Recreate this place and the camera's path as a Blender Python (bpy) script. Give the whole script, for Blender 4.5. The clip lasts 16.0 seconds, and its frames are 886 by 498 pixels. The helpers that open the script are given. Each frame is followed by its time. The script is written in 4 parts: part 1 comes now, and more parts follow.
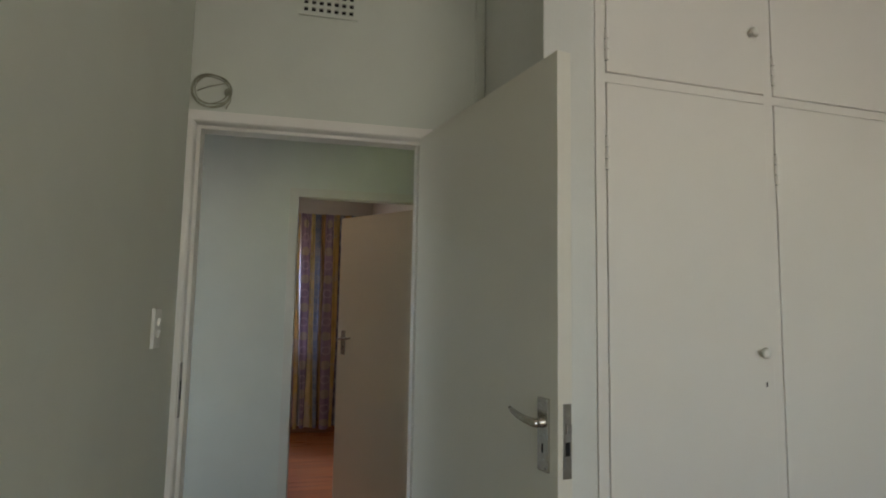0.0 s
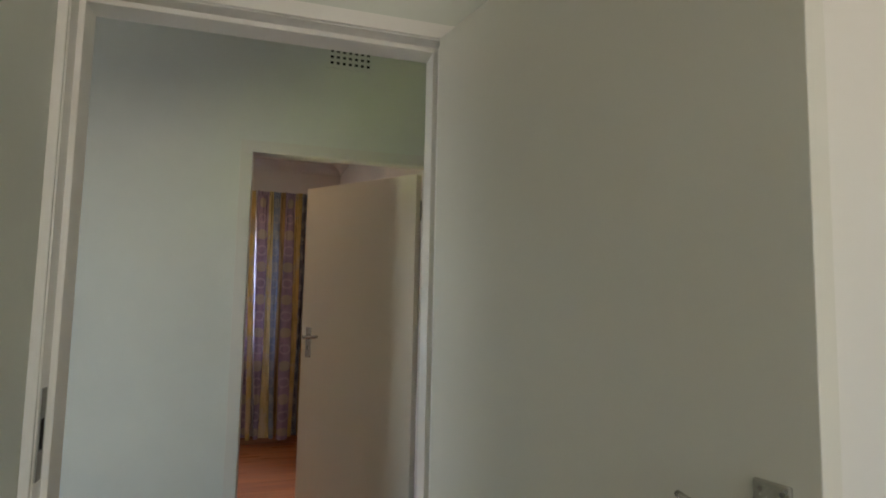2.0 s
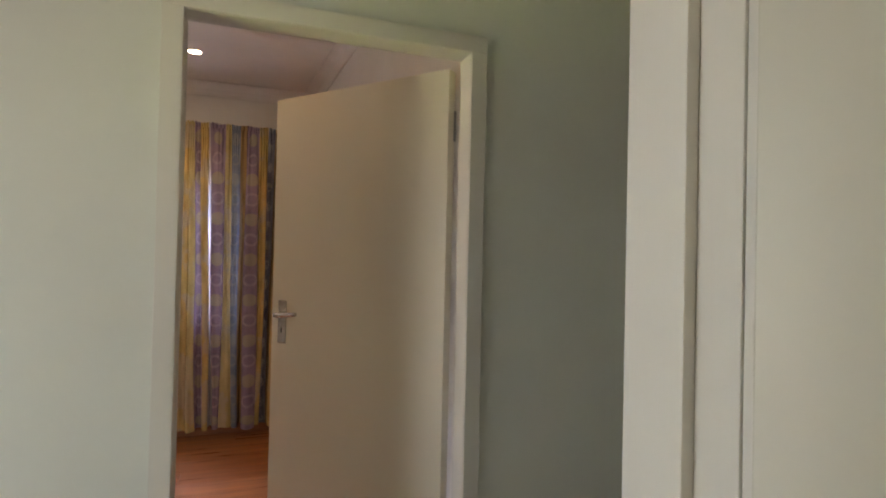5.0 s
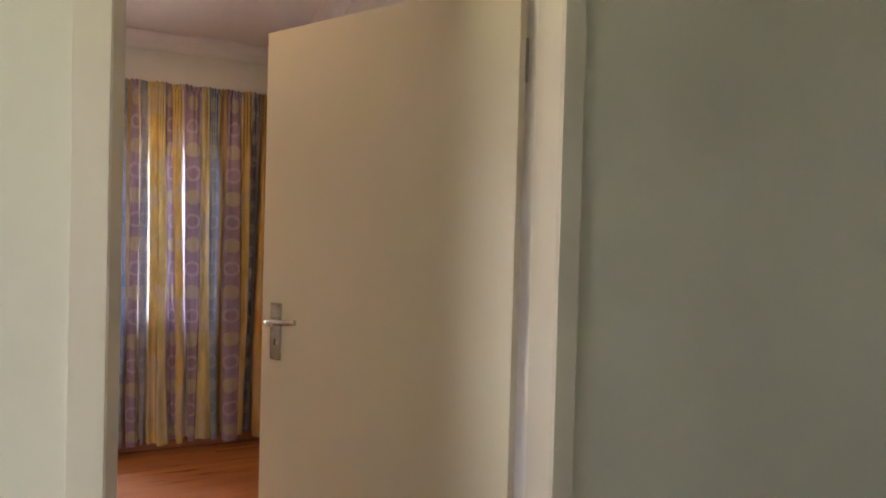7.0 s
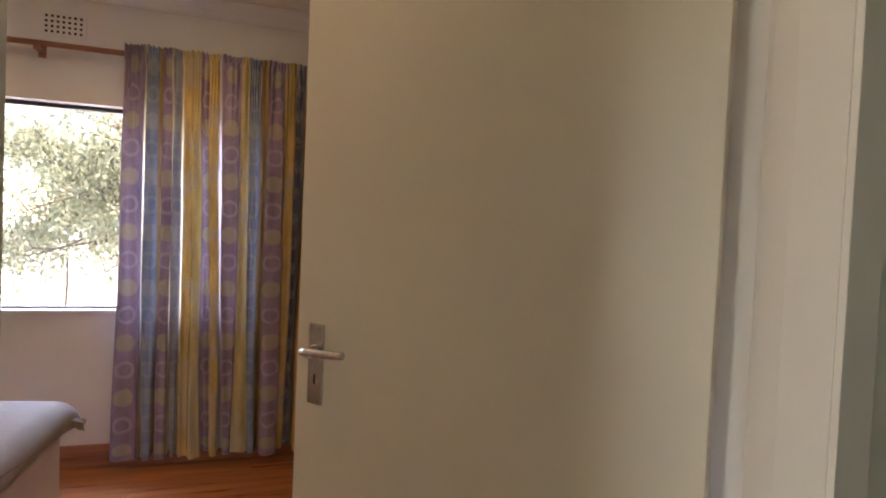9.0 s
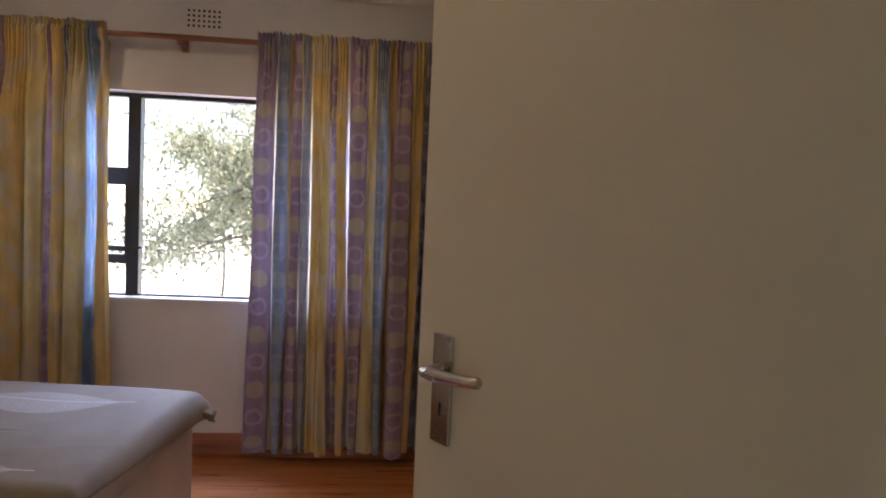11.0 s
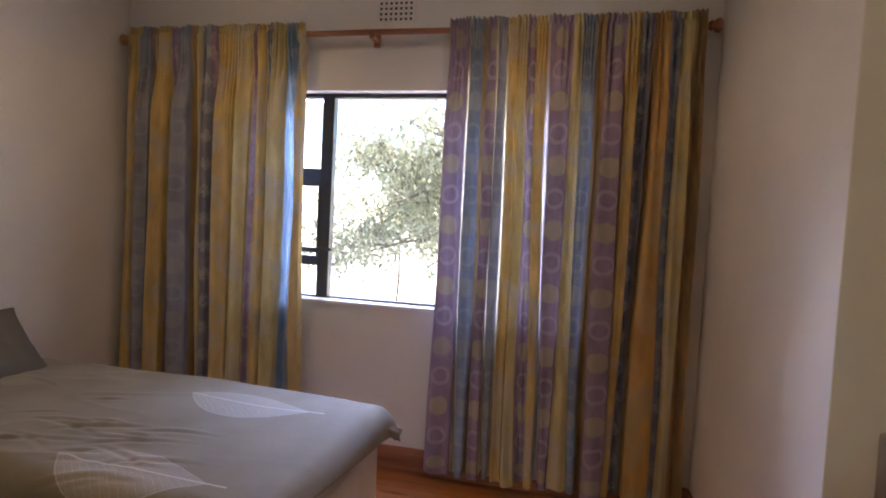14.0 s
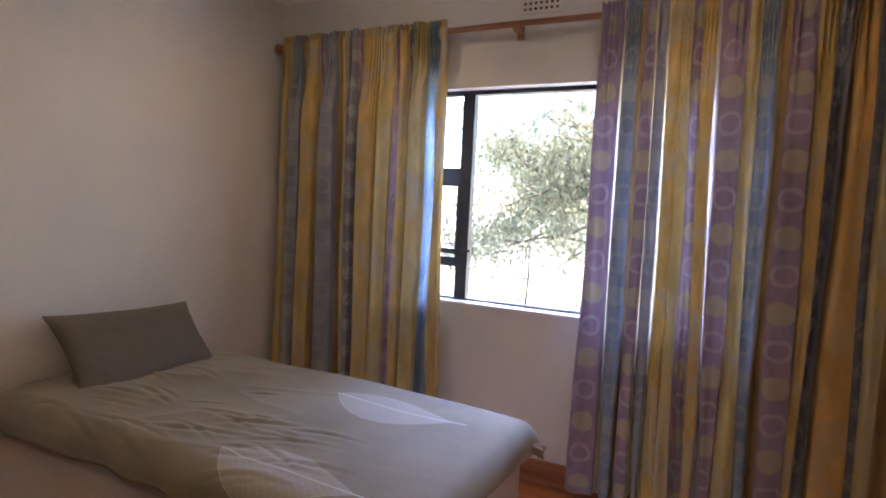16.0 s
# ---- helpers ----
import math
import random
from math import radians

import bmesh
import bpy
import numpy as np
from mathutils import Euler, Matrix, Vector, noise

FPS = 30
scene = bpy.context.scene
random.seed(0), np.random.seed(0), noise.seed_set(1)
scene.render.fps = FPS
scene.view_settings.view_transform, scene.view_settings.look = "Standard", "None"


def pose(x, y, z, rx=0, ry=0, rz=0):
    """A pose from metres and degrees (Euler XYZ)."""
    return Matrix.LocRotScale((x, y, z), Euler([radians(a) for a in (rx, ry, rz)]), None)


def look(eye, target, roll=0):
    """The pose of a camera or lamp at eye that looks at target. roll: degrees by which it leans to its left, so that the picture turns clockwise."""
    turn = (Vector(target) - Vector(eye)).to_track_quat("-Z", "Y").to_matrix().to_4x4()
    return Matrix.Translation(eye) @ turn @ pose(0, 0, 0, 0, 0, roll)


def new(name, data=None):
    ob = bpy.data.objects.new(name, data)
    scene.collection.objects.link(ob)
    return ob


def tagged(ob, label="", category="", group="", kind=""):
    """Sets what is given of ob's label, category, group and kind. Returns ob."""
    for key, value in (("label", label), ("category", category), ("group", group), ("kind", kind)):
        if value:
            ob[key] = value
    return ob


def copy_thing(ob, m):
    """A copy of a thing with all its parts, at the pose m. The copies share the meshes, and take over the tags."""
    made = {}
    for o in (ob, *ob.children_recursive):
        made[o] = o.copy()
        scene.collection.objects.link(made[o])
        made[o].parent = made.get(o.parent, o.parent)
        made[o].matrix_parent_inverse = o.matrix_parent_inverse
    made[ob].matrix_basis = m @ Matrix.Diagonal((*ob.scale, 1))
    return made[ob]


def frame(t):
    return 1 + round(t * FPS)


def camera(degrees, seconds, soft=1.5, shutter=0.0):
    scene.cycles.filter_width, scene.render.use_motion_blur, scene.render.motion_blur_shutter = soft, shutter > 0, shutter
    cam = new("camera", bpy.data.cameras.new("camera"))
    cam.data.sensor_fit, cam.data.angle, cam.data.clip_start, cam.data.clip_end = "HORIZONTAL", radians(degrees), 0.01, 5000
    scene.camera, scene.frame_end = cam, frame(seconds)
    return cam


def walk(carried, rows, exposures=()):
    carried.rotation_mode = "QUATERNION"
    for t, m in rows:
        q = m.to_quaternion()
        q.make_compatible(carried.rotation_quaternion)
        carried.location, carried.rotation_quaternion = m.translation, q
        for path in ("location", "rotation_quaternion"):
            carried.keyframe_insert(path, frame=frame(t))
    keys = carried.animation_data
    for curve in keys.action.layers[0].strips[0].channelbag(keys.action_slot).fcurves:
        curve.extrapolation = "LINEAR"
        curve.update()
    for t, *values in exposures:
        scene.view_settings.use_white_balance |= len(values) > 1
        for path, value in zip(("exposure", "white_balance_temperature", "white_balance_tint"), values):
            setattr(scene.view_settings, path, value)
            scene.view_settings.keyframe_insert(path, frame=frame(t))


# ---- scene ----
cam = camera(77.06, 16.0, soft=1.9)
PATH = [
    (0, (0.473, -2.030, 1.427), (0.896, -0.085, 1.619), 1.03),
    (0.5, (0.456, -1.848, 1.427), (0.916, 0.089, 1.616), 1.01),
    (1, (0.444, -1.650, 1.423), (0.942, 0.278, 1.609), 1.14),
    (1.5, (0.443, -1.446, 1.423), (0.974, 0.473, 1.606), 1.06),
    (2, (0.460, -1.287, 1.406), (1.023, 0.624, 1.578), 1.17),
    (2.5, (0.468, -1.095, 1.413), (1.066, 0.807, 1.571), 0.86),
    (3, (0.474, -0.947, 1.409), (1.100, 0.948, 1.546), 1.03),
    (3.5, (0.459, -0.781, 1.404), (1.113, 1.105, 1.522), 0.98),
    (4, (0.463, -0.609, 1.401), (1.131, 1.273, 1.496), 1.19),
    (4.2, (0.469, -0.550, 1.400), (1.135, 1.334, 1.480), 1.27),
    (6.5, (0.488, 0.134, 1.421), (1.215, 1.997, 1.401), 1.26),
    (7, (0.488, 0.269, 1.412), (1.224, 2.129, 1.386), 1.53),
    (7.5, (0.500, 0.428, 1.416), (1.229, 2.290, 1.377), 1.63),
    (8, (0.532, 0.571, 1.424), (1.234, 2.443, 1.378), 2.07),
    (10.5, (0.552, 1.039, 1.399), (0.826, 3.018, 1.315), 2.49),
    (11, (0.570, 1.124, 1.388), (0.711, 3.117, 1.297), 2.57),
    (11.5, (0.565, 1.202, 1.384), (0.590, 3.199, 1.290), 2.60),
    (12, (0.532, 1.270, 1.383), (0.457, 3.266, 1.285), 2.69),
    (12.5, (0.488, 1.337, 1.382), (0.319, 3.328, 1.284), 2.87),
    (13, (0.457, 1.394, 1.379), (0.199, 3.375, 1.279), 2.85),
    (13.5, (0.425, 1.445, 1.373), (0.075, 3.411, 1.272), 2.94),
    (14, (0.381, 1.486, 1.365), (-0.058, 3.435, 1.266), 2.97),
    (14.5, (0.341, 1.526, 1.366), (-0.205, 3.447, 1.260), 3.05),
    (15, (0.315, 1.551, 1.376), (-0.341, 3.437, 1.260), 2.97),
    (15.5, (0.287, 1.570, 1.390), (-0.476, 3.414, 1.258), 2.99),
    (16, (0.268, 1.586, 1.395), (-0.596, 3.384, 1.253), 2.90),
]
walk(cam, [(t, look(eye, target, roll)) for t, eye, target, roll in PATH],
     [(0.0, 2.0, 6900, 10), (1.5, 2.25, 7000, 11), (2.6, 2.63, 7200, 13), (4.2, 2.69, 7550, 14), (6.3, 3.28, 8250, 17), (8.2, 3.25, 8300, 17), (10.3, 2.55, 7650, 16), (12.5, 2.62, 7350, 16), (16.0, 2.85, 6800, 13)])

# ---- light ----
world = bpy.data.worlds.new("sky_world")
scene.world = world
world.use_nodes = True
wn = world.node_tree.nodes
sky = wn.new("ShaderNodeTexSky")
sky.sky_type, sky.sun_disc = "NISHITA", False
sky.sun_elevation, sky.sun_rotation = radians(52), radians(80)
sky.dust_density, sky.ozone_density = 0.2, 2.5
world.node_tree.links.new(sky.outputs[0], wn["Background"].inputs[0])
wn["Background"].inputs[1].default_value = 0.15

sun_data = bpy.data.lights.new("sun", "SUN")
sun_data.energy, sun_data.angle, sun_data.color = 5.0, radians(0.5), (1.0, 0.95, 0.87)
sun = new("sun", sun_data)
sun.matrix_world = look((0, 0, 0), (-math.sin(radians(80)) * math.cos(radians(52)), -math.cos(radians(80)) * math.cos(radians(52)), -math.sin(radians(52))))


def area_lamp(name, eye, target, wide, high, watts, color):
    d = bpy.data.lights.new(name, "AREA")
    d.shape, d.size, d.size_y, d.energy, d.color = "RECTANGLE", wide, high, watts, color
    o = new(name, d)
    o.matrix_world = look(eye, target)
    return o


def spot_lamp(name, place, watts, color, cone=150, radius=0.04):
    d = bpy.data.lights.new(name, "SPOT")
    d.energy, d.color, d.spot_size, d.spot_blend, d.shadow_soft_size = watts, color, radians(cone), 0.6, radius
    o = new(name, d)
    o.matrix_world = look(place, (place[0], place[1], 0), 0)
    return o


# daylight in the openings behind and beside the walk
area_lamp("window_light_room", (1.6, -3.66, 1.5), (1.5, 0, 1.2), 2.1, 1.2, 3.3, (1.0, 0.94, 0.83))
# lamp in an assumed, unseen doorway, to brighten the left of the hall wall
doorway = area_lamp("doorway_light_hall", (-1.66, 0.95, 1.1), (-0.3, 1.22, 1.0), 0.4, 1.8, 0.16, (1.0, 0.965, 0.96))
# added narrow lamp that throws a green patch high on the hall wall
green_fill = area_lamp("hall_green_fill", (-1.65, 0.44, 0.8), (1.25, 1.22, 2.45), 0.2, 0.5, 0.06, (0.80, 1.0, 0.32))
green_fill.data.spread = radians(18)
doorway.data.spread = radians(75)
# added blue lamps outside, above the view: bed foot, then right wall
area_lamp("sky_fill_bed_foot", (-0.95, 5.0, 2.70), (-0.55, 3.2, 0.6), 0.8, 0.9, 27.0, (0.33, 0.47, 1.0))
area_lamp("sky_fill_right_wall", (-3.5, 7.5, 3.2), (0.2, 3.4, 1.3), 2.4, 0.8, 62.0, (0.52, 0.60, 1.0))
area_lamp("window_light_side_room", (3.3, 4.44, 1.45), (3.1, 0, 1.2), 1.5, 1.1, 5.0, (0.86, 0.93, 1.0))
# first one is in view; the other three are added as warm fill
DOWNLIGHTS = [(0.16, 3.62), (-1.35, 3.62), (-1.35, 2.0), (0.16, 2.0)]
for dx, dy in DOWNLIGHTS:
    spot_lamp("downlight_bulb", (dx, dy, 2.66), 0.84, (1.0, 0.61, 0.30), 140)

# ---- materials ----


def material(name, rough=0.6, metal=0.0):
    m = bpy.data.materials.new(name)
    m.use_nodes = True
    b = m.node_tree.nodes["Principled BSDF"]
    b.inputs["Roughness"].default_value = rough
    b.inputs["Metallic"].default_value = metal
    return m, m.node_tree, b


def node(nt, kind, ins=(), operation="", uv_map=""):
    n = nt.nodes.new(kind)
    if operation:
        n.operation = operation
    if uv_map:
        n.uv_map = uv_map
    for k, v in dict(ins).items():
        if isinstance(v, bpy.types.NodeSocket):
            nt.links.new(v, n.inputs[k])
        else:
            n.inputs[k].default_value = v
    return n


def math_node(nt, op, a, b=0.0, c=0.0):
    return node(nt, "ShaderNodeMath", {0: a, 1: b, 2: c}, operation=op).outputs[0]


def noise_node(nt, vec, scale, detail=4.0, rough=0.55):
    return node(nt, "ShaderNodeTexNoise", {"Vector": vec, "Scale": scale, "Detail": detail, "Roughness": rough}).outputs["Fac"]


def ramp(nt, fac, stops, interp="LINEAR"):
    r = nt.nodes.new("ShaderNodeValToRGB")
    r.color_ramp.interpolation = interp
    e = r.color_ramp.elements
    while len(e) < len(stops):
        e.new(0.5)
    for el, (p, c) in zip(e, stops):
        el.position, el.color = p, (*c, 1)
    nt.links.new(fac, r.inputs[0])
    return r.outputs[0]


def mix_color(nt, fac, a, b, blend="MIX"):
    n = nt.nodes.new("ShaderNodeMix")
    n.data_type, n.blend_type = "RGBA", blend
    for i, v in ((0, fac), (6, a), (7, b)):
        if isinstance(v, bpy.types.NodeSocket):
            nt.links.new(v, n.inputs[i])
        else:
            n.inputs[i].default_value = v if i == 0 else (*v, 1)
    return n.outputs[2]


def bump(nt, b, height, strength=0.2, dist=0.002):
    n = node(nt, "ShaderNodeBump", {"Height": height, "Strength": strength, "Distance": dist})
    nt.links.new(n.outputs[0], b.inputs["Normal"])


def shade(c, f):
    return tuple(min(1.0, v * f) for v in c)


def paint(name, color, rough=0.55, relief=0.25, grain=60.0, blotch=0.06):
    m, nt, b = material(name, rough)
    p = node(nt, "ShaderNodeNewGeometry").outputs["Position"]
    big = noise_node(nt, p, 1.7, 5)
    fine = noise_node(nt, p, grain, 3)
    col = ramp(nt, big, [(0.3, shade(color, 1 - blotch)), (0.7, shade(color, 1 + blotch))])
    marks = ramp(nt, noise_node(nt, p, 9.0, 8, 0.7), [(0.62, (0, 0, 0)), (0.75, (1, 1, 1))])
    sep = math_node(nt, "MULTIPLY", marks, 0.12)
    col = mix_color(nt, sep, col, shade(color, 0.78))
    nt.links.new(col, b.inputs["Base Color"])
    r = math_node(nt, "MULTIPLY_ADD", big, 0.2, rough - 0.1)
    nt.links.new(r, b.inputs["Roughness"])
    bump(nt, b, math_node(nt, "MULTIPLY_ADD", noise_node(nt, p, 12.0, 3), 1.5, fine), relief, 0.0015)
    return m


def wood(name, color, dark, rough=0.4, axis=0, piece=False):
    m, nt, b = material(name, rough)
    p = node(nt, "ShaderNodeNewGeometry").outputs["Position"]
    sc = [22.0, 22.0, 22.0]
    sc[axis] = 1.3
    mp = node(nt, "ShaderNodeMapping", {"Vector": p, "Scale": tuple(sc)})
    if piece:
        rnd = node(nt, "ShaderNodeObjectInfo").outputs["Random"]
        off = node(nt, "ShaderNodeCombineXYZ", {0: math_node(nt, "MULTIPLY", rnd, 37.0), 1: math_node(nt, "MULTIPLY", rnd, 11.0), 2: 0.0})
        nt.links.new(off.outputs[0], mp.inputs["Location"])
    g = noise_node(nt, mp.outputs[0], 1.0, 6, 0.6)
    col = ramp(nt, g, [(0.32, dark), (0.55, color), (0.75, shade(color, 1.25))])
    if piece:
        col = mix_color(nt, math_node(nt, "MULTIPLY", rnd, 0.45), col, dark)
    nt.links.new(col, b.inputs["Base Color"])
    nt.links.new(math_node(nt, "MULTIPLY_ADD", g, 0.25, rough - 0.12), b.inputs["Roughness"])
    bump(nt, b, g, 0.15, 0.001)
    return m


def metal(name, color, rough):
    m, nt, b = material(name, rough, 1.0)
    p = node(nt, "ShaderNodeNewGeometry").outputs["Position"]
    g = noise_node(nt, p, 90.0, 4)
    nt.links.new(ramp(nt, g, [(0.3, shade(color, 0.8)), (0.7, color)]), b.inputs["Base Color"])
    nt.links.new(math_node(nt, "MULTIPLY_ADD", g, 0.2, rough - 0.08), b.inputs["Roughness"])
    return m


def plain(name, color, rough=0.5):
    m, nt, b = material(name, rough)
    p = node(nt, "ShaderNodeNewGeometry").outputs["Position"]
    nt.links.new(ramp(nt, noise_node(nt, p, 25.0, 4), [(0.3, shade(color, 0.88)), (0.7, shade(color, 1.08))]), b.inputs["Base Color"])
    return m


MINT = paint("mint_wall_paint", (0.585, 0.605, 0.53), 0.5)
RETURN = paint("pale_grey_return_paint", (0.655, 0.66, 0.615), 0.45)
HALL = paint("hall_wall_paint", (0.59, 0.60, 0.54), 0.5)
CREAM = paint("cream_wall_paint", (0.725, 0.688, 0.63), 0.55)
CEIL = paint("ceiling_paint", (0.80, 0.76, 0.70), 0.7, 0.15)
WHITE = paint("white_gloss_paint", (0.76, 0.735, 0.68), 0.32, 0.12, 30.0, 0.03)
DOORP = paint("door_paint", (0.68, 0.66, 0.58), 0.36, 0.12, 26.0, 0.03)
DOORB = paint("bedroom_door_paint", (0.72, 0.665, 0.545), 0.36, 0.12, 26.0, 0.03)
FRAMEB = paint("bedroom_frame_paint", (0.59, 0.565, 0.505), 0.36, 0.12, 26.0, 0.03)
SLAB = paint("floor_slab", (0.30, 0.20, 0.13), 0.6)
LAMINATE = wood("red_laminate", (0.50, 0.19, 0.065), (0.29, 0.09, 0.03), 0.3, 0, True)
SKIRT = wood("skirting_wood", (0.36, 0.15, 0.07), (0.2, 0.075, 0.035), 0.4, 0)
RODWOOD = wood("rod_wood", (0.36, 0.15, 0.06), (0.2, 0.07, 0.03), 0.35, 0)
CHROME = metal("worn_chrome", (0.62, 0.60, 0.56), 0.22)
STEEL = metal("dull_steel", (0.38, 0.37, 0.35), 0.42)
BRONZE = plain("dark_bronze_aluminium", (0.035, 0.033, 0.035), 0.4)
# near-black that stands in for the shade in holes, slots and gaps
BLACK = plain("gap_shade_black", (0.012, 0.011, 0.010), 0.9)
PLASTIC = plain("white_plastic", (0.72, 0.71, 0.66), 0.35)
CREAMPLASTIC = plain("cream_plastic", (0.58, 0.54, 0.45), 0.4)
CABLE = plain("grey_cable", (0.33, 0.33, 0.25), 0.5)
VALANCE = paint("cream_valance_cloth", (0.62, 0.55, 0.47), 0.9, 0.3, 300.0)
LENS, nt_, b_ = material("downlight_lens", 0.4)
b_.inputs["Emission Color"].default_value = (1.0, 0.86, 0.66, 1)
b_.inputs["Emission Strength"].default_value = 14.0
GLASS, nt_, b_ = material("window_glass", 0.02)
b_.inputs["Transmission Weight"].default_value = 1.0
b_.inputs["IOR"].default_value = 1.1


def cloth(name, color, kind="plain", accent=(0.5, 0.47, 0.38), see=0.075):
    """Printed curtain cloth. The cloth map holds metres across from the stripe's middle and metres up."""
    m = bpy.data.materials.new(name)
    m.use_nodes = True
    nt = m.node_tree
    nt.nodes.remove(nt.nodes["Principled BSDF"])
    uv = node(nt, "ShaderNodeUVMap", uv_map="cloth").outputs[0]
    s = node(nt, "ShaderNodeSeparateXYZ", {0: uv})
    p = node(nt, "ShaderNodeNewGeometry").outputs["Position"]
    # the hand-drawn print wavers a little
    waver = math_node(nt, "MULTIPLY", math_node(nt, "SUBTRACT", noise_node(nt, p, 16.0, 2), 0.5), 0.02)
    u, v = math_node(nt, "ADD", s.outputs[0], waver), math_node(nt, "ADD", s.outputs[1], waver)
    blot = noise_node(nt, node(nt, "ShaderNodeMapping", {"Vector": p, "Scale": (14.0, 14.0, 5.0)}).outputs[0], 1.0, 4)
    col = ramp(nt, blot, [(0.35, shade(color, 0.84)), (0.65, shade(color, 1.14))])

    def spaced(start, pitch):
        """Distance from the strip's middle and the nearest of the marks that stand one pitch apart."""
        a = math_node(nt, "SUBTRACT", math_node(nt, "FRACT", math_node(nt, "DIVIDE", math_node(nt, "SUBTRACT", v, start - pitch / 2), pitch)), 0.5)
        a = math_node(nt, "MULTIPLY", a, pitch)
        return math_node(nt, "SQRT", math_node(nt, "ADD", math_node(nt, "MULTIPLY", u, u), math_node(nt, "MULTIPLY", a, a)))

    def soft(d, inner, outer):
        return node(nt, "ShaderNodeMapRange", {"Value": d, "From Min": outer, "From Max": inner}).outputs[0]

    if kind in ("rings", "loops"):
        # every 0.307 m a ring, and a full disc half way between
        ring = math_node(nt, "ABSOLUTE", math_node(nt, "SUBTRACT", spaced(0.888, 0.307), 0.040))
        disc = spaced(0.888 + 0.1535, 0.307)
        col = mix_color(nt, math_node(nt, "MULTIPLY", soft(ring, 0.006, 0.011), 0.62 if kind == "rings" else 0.4), col, shade(accent, 1.05) if kind == "loops" else (0.49, 0.42, 0.50))
        col = mix_color(nt, math_node(nt, "MULTIPLY", soft(disc, 0.045, 0.051), 0.74 if kind == "rings" else 0.5), col, accent)
    elif kind == "dots":
        # pale curls in a column
        curl = spaced(0.85, 0.1535)
        ragged = noise_node(nt, p, 45.0, 2)
        k = math_node(nt, "MULTIPLY", soft(curl, 0.030, 0.044), math_node(nt, "GREATER_THAN", ragged, 0.43))
        col = mix_color(nt, math_node(nt, "MULTIPLY", k, 0.75), col, accent)
    elif kind == "clouds":
        patch = node(nt, "ShaderNodeMapping", {"Vector": p, "Scale": (9.0, 3.0, 5.0)}).outputs[0]
        k = ramp(nt, noise_node(nt, patch, 1.0, 3), [(0.50, (0, 0, 0)), (0.57, (1, 1, 1))])
        col = mix_color(nt, math_node(nt, "MULTIPLY", k, 0.75), col, accent)
    d = node(nt, "ShaderNodeBsdfDiffuse", {"Color": col, "Roughness": 0.8})
    t = node(nt, "ShaderNodeBsdfTranslucent", {"Color": col})
    weave = node(nt, "ShaderNodeBump", {"Height": noise_node(nt, p, 700.0, 2), "Strength": 0.15, "Distance": 0.0006})
    nt.links.new(weave.outputs[0], d.inputs["Normal"])
    mx = node(nt, "ShaderNodeMixShader", {0: see, 1: d.outputs[0], 2: t.outputs[0]})
    nt.links.new(mx.outputs[0], nt.nodes["Material Output"].inputs[0])
    return m


CLOTHS = {
    "gold": cloth("gold_stripe", (0.59, 0.43, 0.18), "clouds", (0.50, 0.43, 0.31)),
    "orange": cloth("orange_stripe", (0.62, 0.39, 0.15), "clouds", (0.52, 0.40, 0.22)),
    "yellow": cloth("yellow_stripe", (0.57, 0.475, 0.235), "clouds", (0.52, 0.47, 0.34)),
    # pale and lavender stand in for window light through single cloth
    "pale": cloth("lit_slit_pale", (0.66, 0.60, 0.42), see=0.36),
    "lavender": cloth("lit_slit_lavender", (0.60, 0.57, 0.60), see=0.36),
    "purple": cloth("purple_stripe_with_rings", (0.335, 0.265, 0.36), "rings", (0.47, 0.42, 0.30)),
    "plum": cloth("plum_stripe", (0.34, 0.25, 0.33), "dots", (0.44, 0.37, 0.42)),
    "blue": cloth("blue_stripe", (0.27, 0.31, 0.40), "dots", (0.42, 0.44, 0.45)),
    "ringblue": cloth("blue_stripe_with_rings", (0.25, 0.31, 0.42), "loops", (0.41, 0.43, 0.42)),
    "skyblue": cloth("sky_blue_stripe", (0.27, 0.40, 0.55), "dots", (0.40, 0.47, 0.53), 0.34),
    "greyblue": cloth("grey_blue_stripe", (0.30, 0.32, 0.39), "loops", (0.41, 0.41, 0.41)),
    "navy": cloth("navy_stripe", (0.26, 0.275, 0.33), "dots", (0.48, 0.48, 0.48)),
    # brown print, also used to paint the shade deep between folds
    "brown": cloth("brown_and_fold_shade", (0.42, 0.29, 0.15)),
}

# ---- building blocks ----


def finish(name, bm, mat, parent=None, label="", smooth=False):
    me = bpy.data.meshes.new(name)
    bm.to_mesh(me)
    bm.free()
    for m in (mat if isinstance(mat, (list, tuple)) else [mat]):
        me.materials.append(m)
    if smooth:
        me.polygons.foreach_set("use_smooth", [True] * len(me.polygons))
    o = new(name, me)
    if parent:
        o.parent = parent
    if label:
        o["label"] = label
    return o


def part(name, bm, mat, parent, label="", smooth=False):
    return finish(name, bm, mat, parent, label, smooth)


def thing(name, label, category, place=(0, 0, 0), turn=0.0, group="", kind=""):
    o = new(name)
    o.matrix_world = pose(*place, 0, 0, turn)
    return tagged(o, label, category, group, kind)


def box(bm, x0, x1, y0, y1, z0, z1, bevel=0.0, seg=2):
    r = bmesh.ops.create_cube(bm, size=1.0, matrix=Matrix.Translation(((x0 + x1) / 2, (y0 + y1) / 2, (z0 + z1) / 2)) @ Matrix.Diagonal((x1 - x0, y1 - y0, z1 - z0, 1)))
    if bevel:
        edges = list({e for v in r["verts"] for e in v.link_edges})
        bmesh.ops.bevel(bm, geom=edges, offset=bevel, segments=seg, affect="EDGES", profile=0.6)
    return bm


